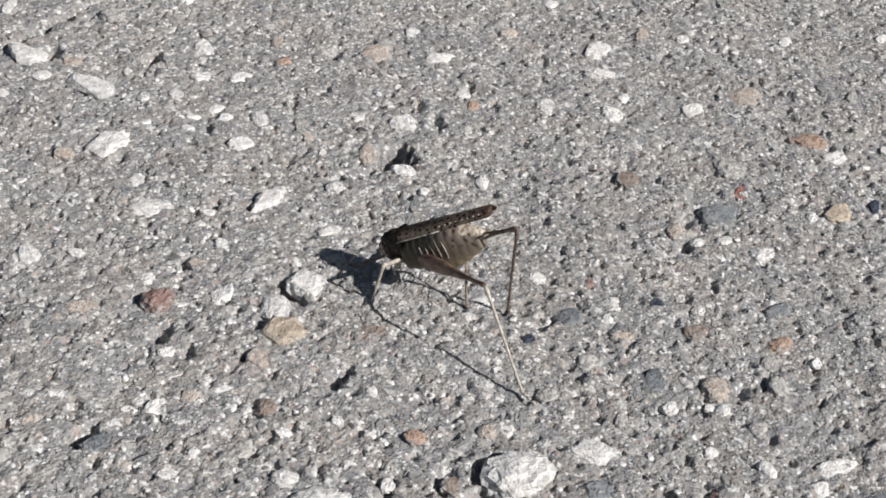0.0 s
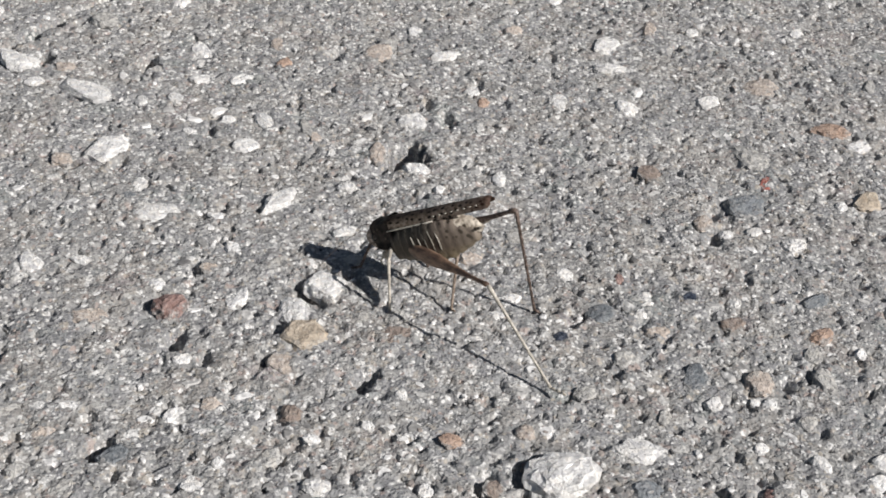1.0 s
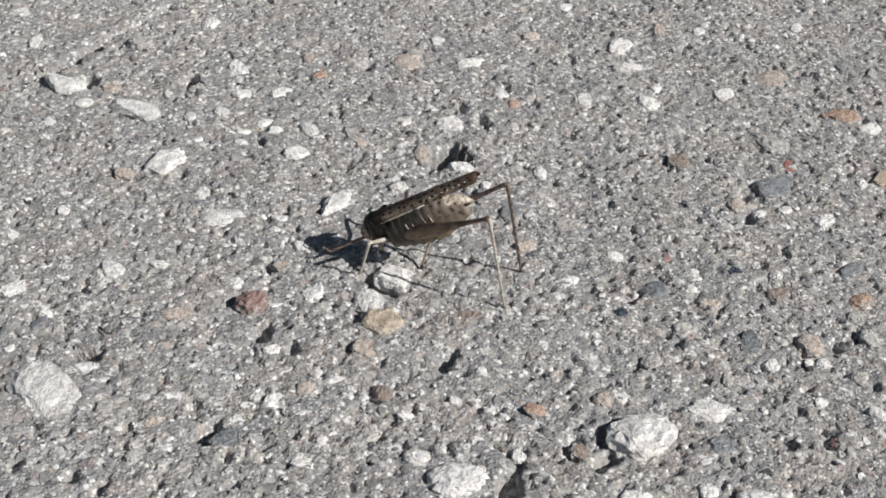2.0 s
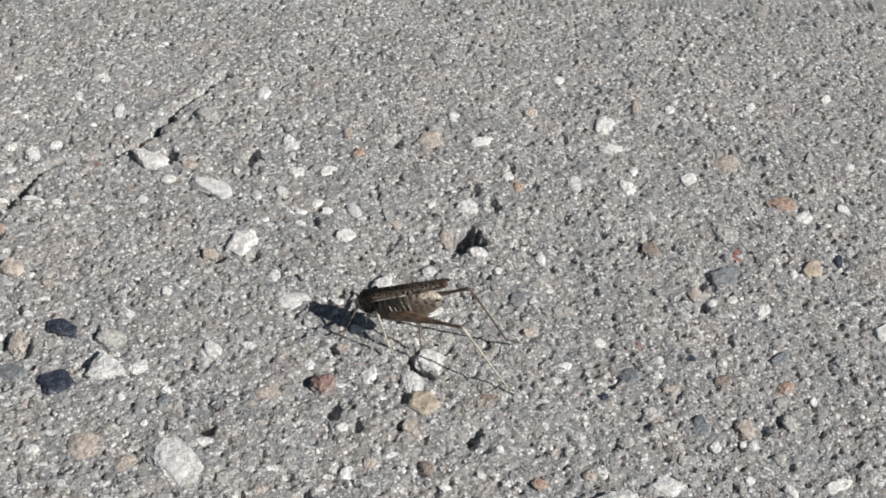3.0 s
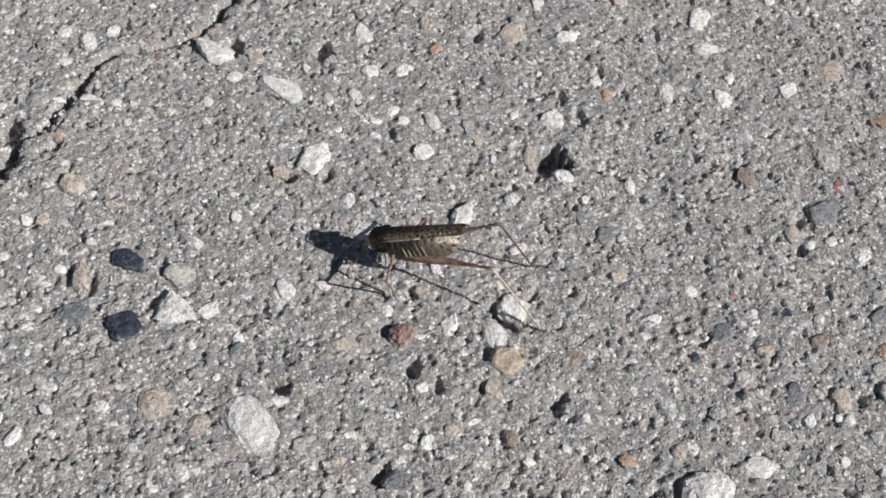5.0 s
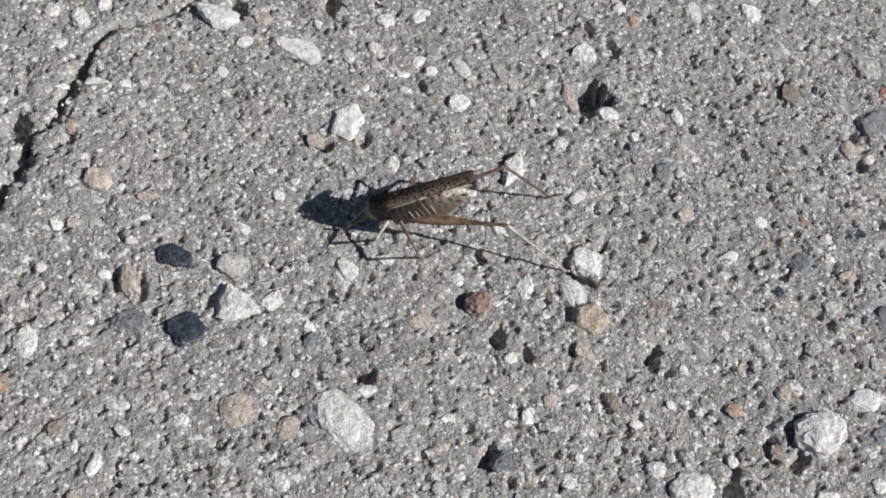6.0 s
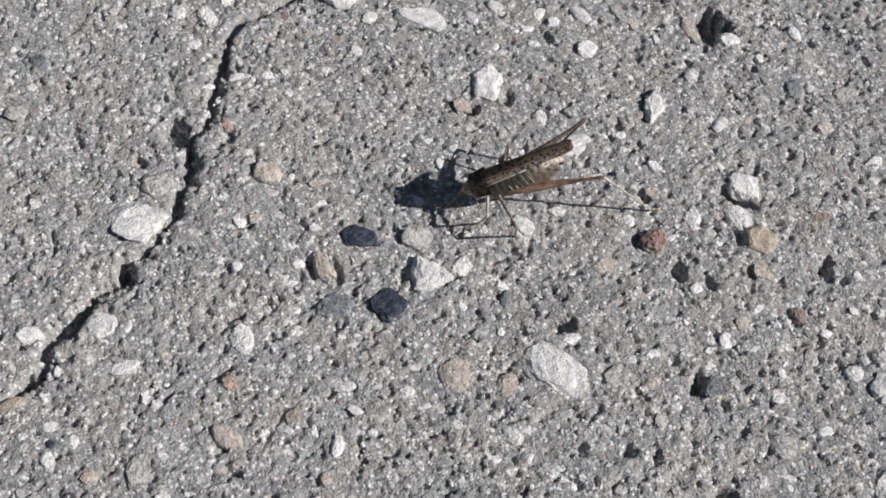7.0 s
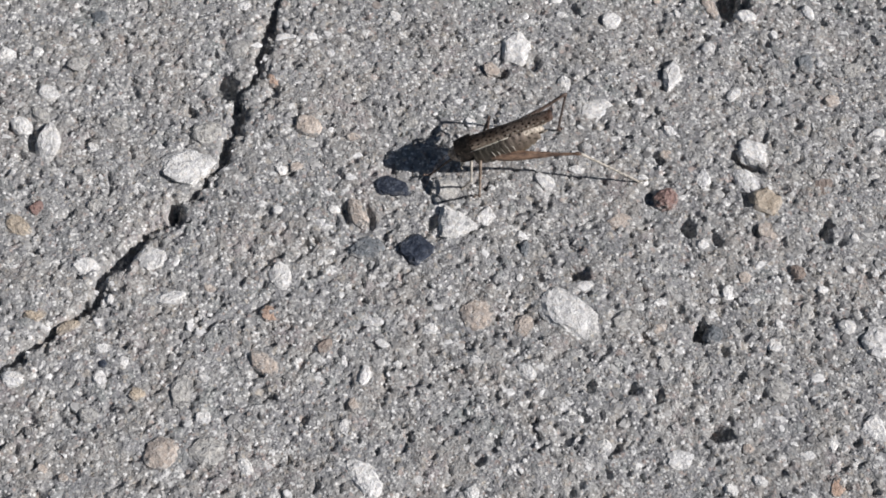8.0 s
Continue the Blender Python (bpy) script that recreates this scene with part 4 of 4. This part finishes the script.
stone(-170.6, 67.3, 6.8, 4.2, 143, WHITE)
stone(10.0, 119.9, 7.3, 3.8, 85, WHITE)
stone(-88.8, 174.0, 5.5, 5.1, 121, GREY)
stone(-247.2, 16.3, 6.0, 4.6, 156, GREY)
stone(-178.4, 24.2, 5.8, 4.8, 37, BROWN)
stone(-27.5, -3.5, 5.7, 4.8, 22, WHITE)
stone(-58.6, 70.1, 5.8, 4.7, 103, PINK)
stone(-122.1, 162.7, 5.9, 4.5, 23, WHITE)
stone(6.4, -2.0, 6.2, 4.3, 83, BROWN)
stone(-22.2, 52.7, 5.3, 5.0, 77, GREY)
stone(-37.0, 3.8, 6.1, 4.3, 59, GREY)
stone(-34.4, 18.0, 5.5, 4.8, 98, BROWN)
stone(-175.5, 129.2, 5.8, 4.5, 119, ORANGE)
stone(71.9, 10.0, 6.9, 3.7, 101, WHITE)
stone(-198.8, 160.8, 10.1, 2.5, 146, WHITE)
stone(26.0, 29.7, 5.4, 4.7, 46, GREY)
stone(82.2, 5.7, 5.9, 4.3, 44, WHITE)
stone(-83.5, 100.4, 5.7, 4.4, 108, BLUE)
stone(30.3, -14.5, 5.8, 4.2, 79, WHITE)
stone(117.9, 123.4, 8.4, 2.9, 72, DARK)
stone(-83.6, -3.5, 5.8, 4.2, 64, GREY)
stone(-207.3, -9.1, 6.6, 3.7, 105, WHITE)
stone(-154.6, 99.6, 5.1, 4.7, 160, PINK)
stone(-169.3, 12.0, 6.6, 3.6, 63, WHITE)
stone(-54.4, 79.4, 5.5, 4.3, 132, WHITE)
stone(-99.0, 27.3, 6.5, 3.6, 175, WHITE)
stone(-68.1, 150.3, 5.7, 4.1, 26, WHITE)
stone(-28.6, 89.9, 6.6, 3.6, 39, WHITE)
stone(-81.5, 7.9, 5.1, 4.6, 15, PINK)
stone(13.0, 15.9, 5.5, 4.3, 76, PINK)
stone(-57.5, 15.7, 6.2, 3.7, 65, WHITE)
stone(53.1, 67.8, 5.9, 3.8, 72, DARK)
stone(-51.2, -5.2, 5.1, 4.4, 169, WHITE)
stone(-29.6, 111.7, 5.1, 4.4, 69, WHITE)
stone(-129.5, 149.0, 5.5, 4.1, 96, WHITE)
stone(-135.6, 101.4, 5.1, 4.3, 167, GREY)
stone(52.2, 177.6, 5.6, 3.9, 70, WHITE)
stone(-216.2, 8.6, 4.9, 4.5, 127, WHITE)
stone(71.8, 23.4, 5.4, 4.0, 50, GREY)
stone(-238.3, 90.0, 5.0, 4.3, 110, GREY)
stone(53.2, 28.5, 5.4, 4.0, 60, WHITE)
stone(73.8, 99.9, 5.4, 4.0, 57, WHITE)
stone(24.6, 75.9, 5.1, 4.2, 66, WHITE)
stone(-242.9, 27.8, 5.6, 3.8, 90, WHITE)
stone(-233.4, 20.5, 4.9, 4.3, 141, TAN)
stone(21.8, 49.1, 5.3, 3.9, 75, DARK)
stone(-39.4, 137.7, 5.9, 3.4, 93, PINK)
stone(-147.6, 23.1, 4.6, 4.3, 169, WHITE)
stone(-112.5, 44.9, 6.4, 3.1, 73, BLUE)
stone(-78.6, 16.4, 5.4, 3.6, 171, WHITE)
stone(24.2, 92.8, 5.0, 3.9, 64, WHITE)
stone(-159.8, 145.3, 4.6, 4.2, 157, WHITE)
stone(-179.7, 165.3, 5.0, 3.8, 163, WHITE)
stone(-250.1, 158.8, 4.8, 4.0, 105, WHITE)
stone(-64.2, 145.2, 4.6, 4.1, 4, WHITE)
stone(-241.1, 37.6, 4.7, 4.1, 140, WHITE)
stone(-50.7, 19.4, 4.6, 4.0, 15, PINK)
stone(-69.5, 61.9, 4.4, 4.1, 150, WHITE)
stone(-116.2, 97.1, 4.7, 3.8, 97, WHITE)
stone(-59.0, 34.2, 4.5, 4.0, 35, WHITE)
stone(-26.4, 151.9, 5.7, 3.0, 62, WHITE)
stone(-109.2, -25.1, 4.3, 4.0, 42, WHITE)
stone(-106.7, 133.5, 5.4, 3.2, 168, WHITE)
stone(-148.8, 169.8, 5.1, 3.3, 97, RED)
stone(-236.2, 113.6, 4.4, 3.8, 110, WHITE)
stone(66.3, 97.8, 4.7, 3.5, 60, WHITE)
stone(-231.6, 160.0, 4.3, 3.8, 137, WHITE)
stone(-174.4, 3.2, 5.1, 3.2, 79, PINK)
stone(-162.3, 21.5, 5.5, 2.9, 129, WHITE)
stone(-148.6, -30.6, 4.1, 4.0, 47, WHITE)
stone(42.4, 22.9, 5.0, 3.2, 74, GREY)
stone(-88.2, 70.9, 5.2, 3.1, 155, WHITE)
stone(-46.6, -38.7, 5.1, 3.1, 61, WHITE)
stone(99.3, 115.1, 5.1, 3.1, 65, WHITE)
stone(-60.3, 93.7, 4.5, 3.4, 175, WHITE)
stone(-158.9, 83.2, 4.5, 3.4, 128, WHITE)
stone(-34.6, 129.1, 5.1, 3.0, 93, WHITE)
stone(-195.8, 141.5, 4.1, 3.7, 100, WHITE)
stone(-166.4, 72.4, 4.0, 3.8, 100, WHITE)
stone(-55.1, -40.9, 4.8, 3.1, 173, WHITE)
stone(-174.4, 91.6, 4.8, 3.1, 18, PINK)
stone(63.5, 66.9, 4.5, 3.2, 62, WHITE)
stone(-97.7, 169.3, 4.6, 3.2, 104, WHITE)
stone(-154.7, 137.0, 3.9, 3.8, 102, WHITE)
stone(-208.1, 51.2, 4.1, 3.6, 149, PINK)
stone(-70.9, -45.2, 4.5, 3.2, 130, WHITE)
stone(-179.5, 91.4, 3.9, 3.6, 150, WHITE)
stone(-178.4, -2.8, 5.0, 2.8, 79, WHITE)
stone(-83.7, -11.2, 4.6, 3.0, 26, GREY)
stone(60.6, 0.8, 4.3, 3.2, 54, RED)
stone(60.8, 14.4, 4.5, 3.1, 66, WHITE)
stone(-79.4, -45.9, 4.0, 3.4, 99, WHITE)
stone(-29.8, 10.4, 3.9, 3.4, 141, WHITE)
stone(64.9, 29.1, 4.5, 3.0, 66, WHITE)
stone(-6.5, -3.4, 3.9, 3.4, 79, WHITE)
stone(37.3, 74.7, 4.5, 2.9, 76, RED)
stone(-73.9, 137.6, 3.9, 3.3, 1, WHITE)
stone(-46.7, 47.7, 4.1, 3.1, 58, WHITE)
stone(-260.7, 2.4, 3.8, 3.3, 137, PINK)
stone(-137.4, 9.9, 3.6, 3.4, 0, WHITE)
stone(89.1, 49.4, 4.6, 2.6, 66, WHITE)
stone(4.8, 96.5, 3.9, 3.1, 78, WHITE)
stone(-197.5, 136.6, 3.6, 3.3, 107, WHITE)
stone(-128.3, -26.6, 3.7, 3.1, 173, PINK)
stone(-18.5, 15.2, 3.9, 2.9, 91, WHITE)
stone(42.6, 68.0, 3.8, 3.1, 40, WHITE)
stone(-49.5, -7.4, 3.7, 3.1, 38, WHITE)
stone(7.8, 57.1, 4.1, 2.7, 176, WHITE)
stone(-46.9, 1.7, 3.7, 3.0, 105, WHITE)
stone(-235.6, 31.9, 3.8, 2.9, 92, WHITE)
stone(-12.4, 25.9, 3.8, 2.8, 88, WHITE)
stone(-183.5, 75.8, 3.5, 3.0, 157, WHITE)
stone(-236.9, 54.3, 4.0, 2.6, 88, WHITE)
stone(3.6, 47.2, 3.5, 2.9, 27, WHITE)
stone(-255.7, -1.1, 3.5, 2.9, 141, PINK)
stone(-269.8, 1.9, 3.5, 2.9, 139, WHITE)
stone(-70.4, -35.2, 3.5, 2.8, 0, PINK)
stone(-248.4, 36.4, 3.4, 2.9, 136, WHITE)
stone(-182.8, 70.1, 3.2, 3.0, 138, WHITE)
stone(-82.3, 78.9, 3.3, 2.8, 178, WHITE)
stone(-214.1, 21.4, 3.5, 2.6, 161, WHITE)
stone(-50.9, 10.8, 4.2, 2.1, 3, WHITE)
stone(-122.2, -5.1, 3.2, 2.6, 172, WHITE)
stone(-50.1, 50.1, 3.2, 2.4, 59, WHITE)
stone(-159.4, 13.6, 2.9, 2.6, 165, WHITE)
stone(-241.6, 32.5, 3.0, 2.6, 142, DARK)
stone(62.1, 29.6, 3.3, 2.3, 64, WHITE)
stone(11.2, 102.2, 3.2, 2.2, 13, WHITE)
stone(-80.3, 19.8, 2.3, 1.7, 115, WHITE)


def scatter(name, count, low, high, area, detail, seed, sink, mat, gather=1.0):
    """Many small grains joined into one mesh, each an uneven lump sunk in the slab."""
    r = np.random.default_rng(seed)
    shapes = [rock_mesh("grain", 100 + seed + k, detail) for k in range(6)]
    cos = [np.array([v.co for v in s.vertices]) for s in shapes]
    tris = [np.array([p.vertices for p in s.polygons]) for s in shapes]
    x, y = r.uniform(area[0], area[1], count), r.uniform(area[2], area[3], count)
    thick = soft_noise(x, y, 30, seed) + 0.6 * soft_noise(x, y, 11, seed + 1) > r.uniform(-2.2, gather, count)
    x, y = x[thick], y[thick]
    count = len(x)
    size = low * (high / low) ** (r.uniform(0, 1, count) ** 1.7)
    base = slab_height(x, y)
    keep = np.ones(count, bool)
    for px, py, pr in PLACED:
        keep &= np.hypot(x - px, y - py) > pr + size * 0.3
    keep &= crack_depth(x, y) < 1.0
    for hx, hy, a, b, turn, deep in HOLES:
        keep &= np.hypot(x - hx, y - hy) > max(a, b)
    verts, faces, n = [], [], 0
    for k in range(6):
        i = np.flatnonzero(keep)[k::6]
        a, m = r.uniform(0, math.tau, len(i)), size[i]
        scale = np.stack([m * r.uniform(0.9, 1.3, len(i)), m * r.uniform(0.65, 1.0, len(i)), m * r.uniform(0.5, 0.8, len(i))], -1)
        p = cos[k][None] * scale[:, None]
        c, s = np.cos(a)[:, None], np.sin(a)[:, None]
        p = np.stack([p[..., 0] * c - p[..., 1] * s + x[i, None], p[..., 0] * s + p[..., 1] * c + y[i, None], p[..., 2] + (base[i] + m * sink)[:, None]], -1)
        verts.append(p.reshape(-1, 3))
        faces.append((tris[k][None] + (n + np.arange(len(i)) * len(cos[k]))[:, None, None]).reshape(-1, 3))
        n += len(i) * len(cos[k])
    mesh = bpy.data.meshes.new(name)
    mesh.from_pydata((np.concatenate(verts) * MM).tolist(), [], np.concatenate(faces).tolist())
    mesh.materials.append(mat)
    mesh.polygons.foreach_set("use_smooth", [False] * len(mesh.polygons))
    for s in shapes:
        bpy.data.meshes.remove(s)
    ob = new(name, mesh)
    ob.parent = ground
    return tagged(ob, kind="stuff")


AREA = (-275, 190, -58, 312)
scatter("gravel", 9500, 1.4, 4.2, AREA, 2, 3, -0.12, GRAVEL)
scatter("grit", 44000, 0.6, 1.7, AREA, 1, 5, -0.02, GRIT, 0.2)

# ---- the walk of the bush-cricket ----
# where the front edge of the saddle is: seconds and place in millimetres
FRONT_WAY = [
    (0, -13.4, 68.5, 14.0),
    (0.5, -20.2, 70.0, 14.7),
    (1, -20.9, 70.6, 14.7),
    (1.2, -21.7, 68.9, 14.4),
    (2.3, -44.3, 73.2, 13.0),
    (2.5, -46.6, 77.6, 13.5),
    (3, -53.7, 80.1, 14.7),
    (3.5, -59.8, 78.8, 14.0),
    (4, -65.5, 78.0, 16.6),
    (4.5, -71.5, 78.1, 15.0),
    (4.7, -71.1, 78.3, 16.2),
    (5.8, -87.6, 80.3, 15.5),
    (6, -92.6, 79.8, 15.0),
    (6.5, -103.8, 78.9, 16.0),
    (7, -114.7, 76.7, 16.1),
    (7.5, -121.0, 75.8, 16.2),
    (8, -127.8, 75.6, 16.6),
]
# and the wing tip
TAIL_WAY = [
    (0, 11.2, 57.0, 31.0),
    (0.5, 4.3, 57.8, 31.1),
    (1, 4.8, 58.7, 29.7),
    (1.2, 4.3, 57.8, 29.5),
    (2.3, -18.5, 65.6, 30.3),
    (2.5, -20.8, 68.0, 29.5),
    (3, -27.6, 69.4, 29.3),
    (3.5, -32.9, 69.3, 28.3),
    (4, -37.9, 69.3, 30.4),
    (4.5, -45.3, 67.5, 30.2),
    (4.7, -44.7, 67.6, 31.0),
    (5.8, -60.8, 73.1, 31.2),
    (6, -65.8, 74.3, 31.2),
    (6.5, -79.8, 70.0, 33.0),
    (7, -86.6, 72.0, 30.0),
    (7.5, -92.2, 69.9, 28.5),
    (8, -98.0, 71.5, 30.0),
]
# where each foot stands (seconds, x, y); between two places it is lifted over
FEET = {
    ("hind", 1): [(0, 20.7, 28.4), (1.4, 18.4, 29.5), (2.0, -5.4, 51.5), (3.5, -8.5, 51), (3.95, -22.8, 56), (4.9, -22.5, 56), (5.5, -38.5, 61.8), (6.1, -38, 61.8), (6.45, -59.5, 64.4), (7.1, -61.9, 63.4), (7.6, -70.9, 61.2), (8, -70.9, 61.2)],
    ("hind", -1): [(0, 17.1, 58.9), (1.4, 16.5, 58.5), (2.0, 0, 67.2), (2.7, -0.9, 68.9), (3.2, -9.5, 74.2), (4.1, -10.5, 74), (4.6, -24, 81), (4.9, -24, 81), (5.6, -37, 89.5), (6.25, -37, 89.5), (6.6, -89.8, 87.2), (8, -89.8, 87.2)],
    ("mid", 1): [(0, 7.4, 59.9), (0.5, -2.2, 57.5), (1.4, -2.2, 57.5), (2.0, -24.1, 69.9), (2.7, -24.1, 69.9), (3.2, -40, 67), (3.7, -42, 67), (4.1, -62.5, 65), (4.8, -63.5, 65), (5.4, -78, 70), (6.1, -78.4, 70.3), (6.4, -95.8, 76.9), (6.6, -95.8, 76.9), (6.85, -103.2, 65), (7.1, -103.2, 65), (7.35, -113.1, 65.3), (7.6, -113.1, 65.3), (7.85, -122.3, 67.5), (8, -122.3, 67.5)],
    ("mid", -1): [(0, -2, 74), (0.5, -8, 75), (1.4, -8, 75), (2.0, -30, 84), (2.7, -30, 84), (3.2, -45, 84), (3.8, -50, 84), (4.3, -58, 84), (4.9, -60, 84), (5.5, -76, 88), (6.1, -80, 88), (6.6, -95, 88), (7.1, -100, 86), (7.6, -115, 84), (8, -115, 84)],
    ("front", 1): [(0, -15, 59.9), (0.4, -16, 55.6), (1.4, -16, 55.6), (2.0, -39.4, 65.5), (2.8, -39.4, 65.5), (3.3, -53, 68.5), (3.7, -53, 68.5), (4.2, -66, 67), (4.9, -66, 67), (5.4, -90.6, 77.5), (6.1, -90.6, 77.5), (6.4, -101.7, 77.4), (6.6, -101.7, 77.4), (6.85, -112.1, 72.1), (7.2, -112.1, 72.1), (7.4, -120.4, 73.2), (7.6, -120.4, 73.2), (7.8, -124.8, 71.5), (8, -124.8, 71.5)],
    ("front", -1): [(0, -22, 71.5), (1.4, -24, 72.5), (2.0, -54.5, 70.8), (2.7, -54.5, 70.8), (3.3, -62, 78.5), (3.8, -66, 78.5), (4.3, -77, 78.5), (4.9, -78, 78.5), (5.5, -98, 81.5), (6.1, -101, 81.5), (6.6, -113, 81.5), (7.1, -122, 79.5), (7.6, -134, 77.5), (8, -136, 77.5)],
}


def glide(rows, t):
    """A smooth way through rows of (t, numbers...)."""
    times = [r[0] for r in rows]
    k = max(i for i in range(len(rows) - 1) if times[i] <= t or i == 0)
    a, b = rows[k], rows[k + 1]
    before, after = rows[max(k - 1, 0)], rows[min(k + 2, len(rows) - 1)]
    span, s, out = b[0] - a[0], (t - a[0]) / (b[0] - a[0]), []
    for p0, p1, p2, p3 in zip(before[1:], a[1:], b[1:], after[1:]):
        m1 = (p2 - p0) / max(b[0] - before[0], 1e-6) * span
        m2 = (p3 - p1) / max(after[0] - a[0], 1e-6) * span
        out.append((2 * s**3 - 3 * s**2 + 1) * p1 + (s**3 - 2 * s**2 + s) * m1 + (3 * s**2 - 2 * s**3) * p2 + (s**3 - s**2) * m2)
    return out


def foot_at(rows, t):
    k = max(i for i in range(len(rows) - 1) if rows[i][0] <= t or i == 0)
    (t0, x0, y0), (t1, x1, y1) = rows[k], rows[k + 1]
    s = (t - t0) / (t1 - t0)
    s = s * s * (3 - 2 * s)
    lift = min(4.0, 0.25 * math.hypot(x1 - x0, y1 - y0)) * math.sin(math.pi * s)
    return Vector((x0 + (x1 - x0) * s, y0 + (y1 - y0) * s, 0.9 + lift))


def facing(ahead, up):
    """A turn whose x goes ahead and whose z leans to up."""
    x = ahead.normalized()
    y = up.cross(x).normalized()
    return Matrix((x, y, x.cross(y))).transposed().to_4x4()


def body_pose(t):
    front, tip = Vector(glide(FRONT_WAY, t)), Vector(glide(TAIL_WAY, t))
    lean = facing(Vector((31.95, 0, 0.35)), Vector((0, 0, 1)))
    turn = facing(front - tip, Vector((0, 0, 1))) @ lean.inverted()
    return Matrix.Translation((front - turn.to_3x3() @ Vector((0.55, 0, 0.55))) * MM) @ turn


def leg_poses(kind, side, t):
    """The thigh in the body's space and the shin in the thigh's, so that the foot stands in its place."""
    body = body_pose(t)
    hip = Vector(HIPS[kind])
    hip.y *= side
    hip = body @ (hip * MM)
    foot = foot_at(FEET[kind, side], t) * MM
    a, b = REACH[kind, side][0] * MM, REACH[kind, side][1] * MM
    way = foot - hip
    far = min(max(way.length, abs(a - b) * 1.05 + 1e-4), (a + b) * 0.995)
    way.normalize()
    out = body.to_3x3() @ Vector((0, side, 0))
    out.z = 0
    up = glide(KNEES[kind, side], t)
    want = Vector((0, 0, up[0])) + out.normalized() * up[1] + (body.to_3x3() @ Vector((1, 0, 0))) * up[2]
    bend = (want - way * want.dot(way)).normalized()
    along = (a * a - b * b + far * far) / (2 * far)
    high = math.sqrt(max(a * a - along * along, 0))
    knee = hip + way * along + bend * high
    end = hip + way * far
    thigh = Matrix.Translation(hip) @ facing(knee - hip, bend)
    level = end - hip
    level.z = 0
    shin = Matrix.Translation(knee) @ facing(end - knee, level)
    return body.inverted() @ thigh, thigh.inverted() @ shin


# which way each knee points: up, out and ahead
KNEES = {
    ("hind", 1): [(0, 1.0, 0.2, -0.2), (1, 1.0, 0.2, 0.0), (4, 1.0, 0.2, -0.3), (4.5, 0.6, -0.1, -0.3), (6, 1.0, 0.2, -0.6), (8, 1.0, 0.2, -0.4)],
    ("hind", -1): [(0, 1.0, -0.2, 0.1), (1.2, 1.0, -0.2, 0.0), (2.5, 0.6, -0.2, -0.3), (4.2, 0.7, -0.2, -0.3), (6, 1.0, -0.2, 0.2), (6.6, 1.0, -0.2, -0.6), (8, 1.0, -0.2, -0.4)],
    ("mid", 1): [(0, 0.8, -0.5, -0.2), (3.0, 0.8, -0.3, -0.2), (4.2, 0.8, 0.6, 0.0), (8, 0.8, 0.6, 0.0)],
    ("mid", -1): [(0, 0.8, 0.3, -0.1), (8, 0.8, 0.3, -0.1)],
    ("front", 1): [(0, 1.0, 0.6, -0.2), (8, 0.9, 0.6, -0.1)],
    ("front", -1): [(0, 0.8, 0.2, 0.3), (8, 0.8, 0.2, 0.3)],
}


def motions():
    steps = [k / 10 for k in range(81)]
    walk(cricket, [(t, body_pose(t)) for t in steps])
    for (kind, side), (femur, tibia) in LEGS.items():
        poses = [(t, *leg_poses(kind, side, t)) for t in steps]
        walk(femur, [(t, a) for t, a, b in poses])
        walk(tibia, [(t, b) for t, a, b in poses])


motions()
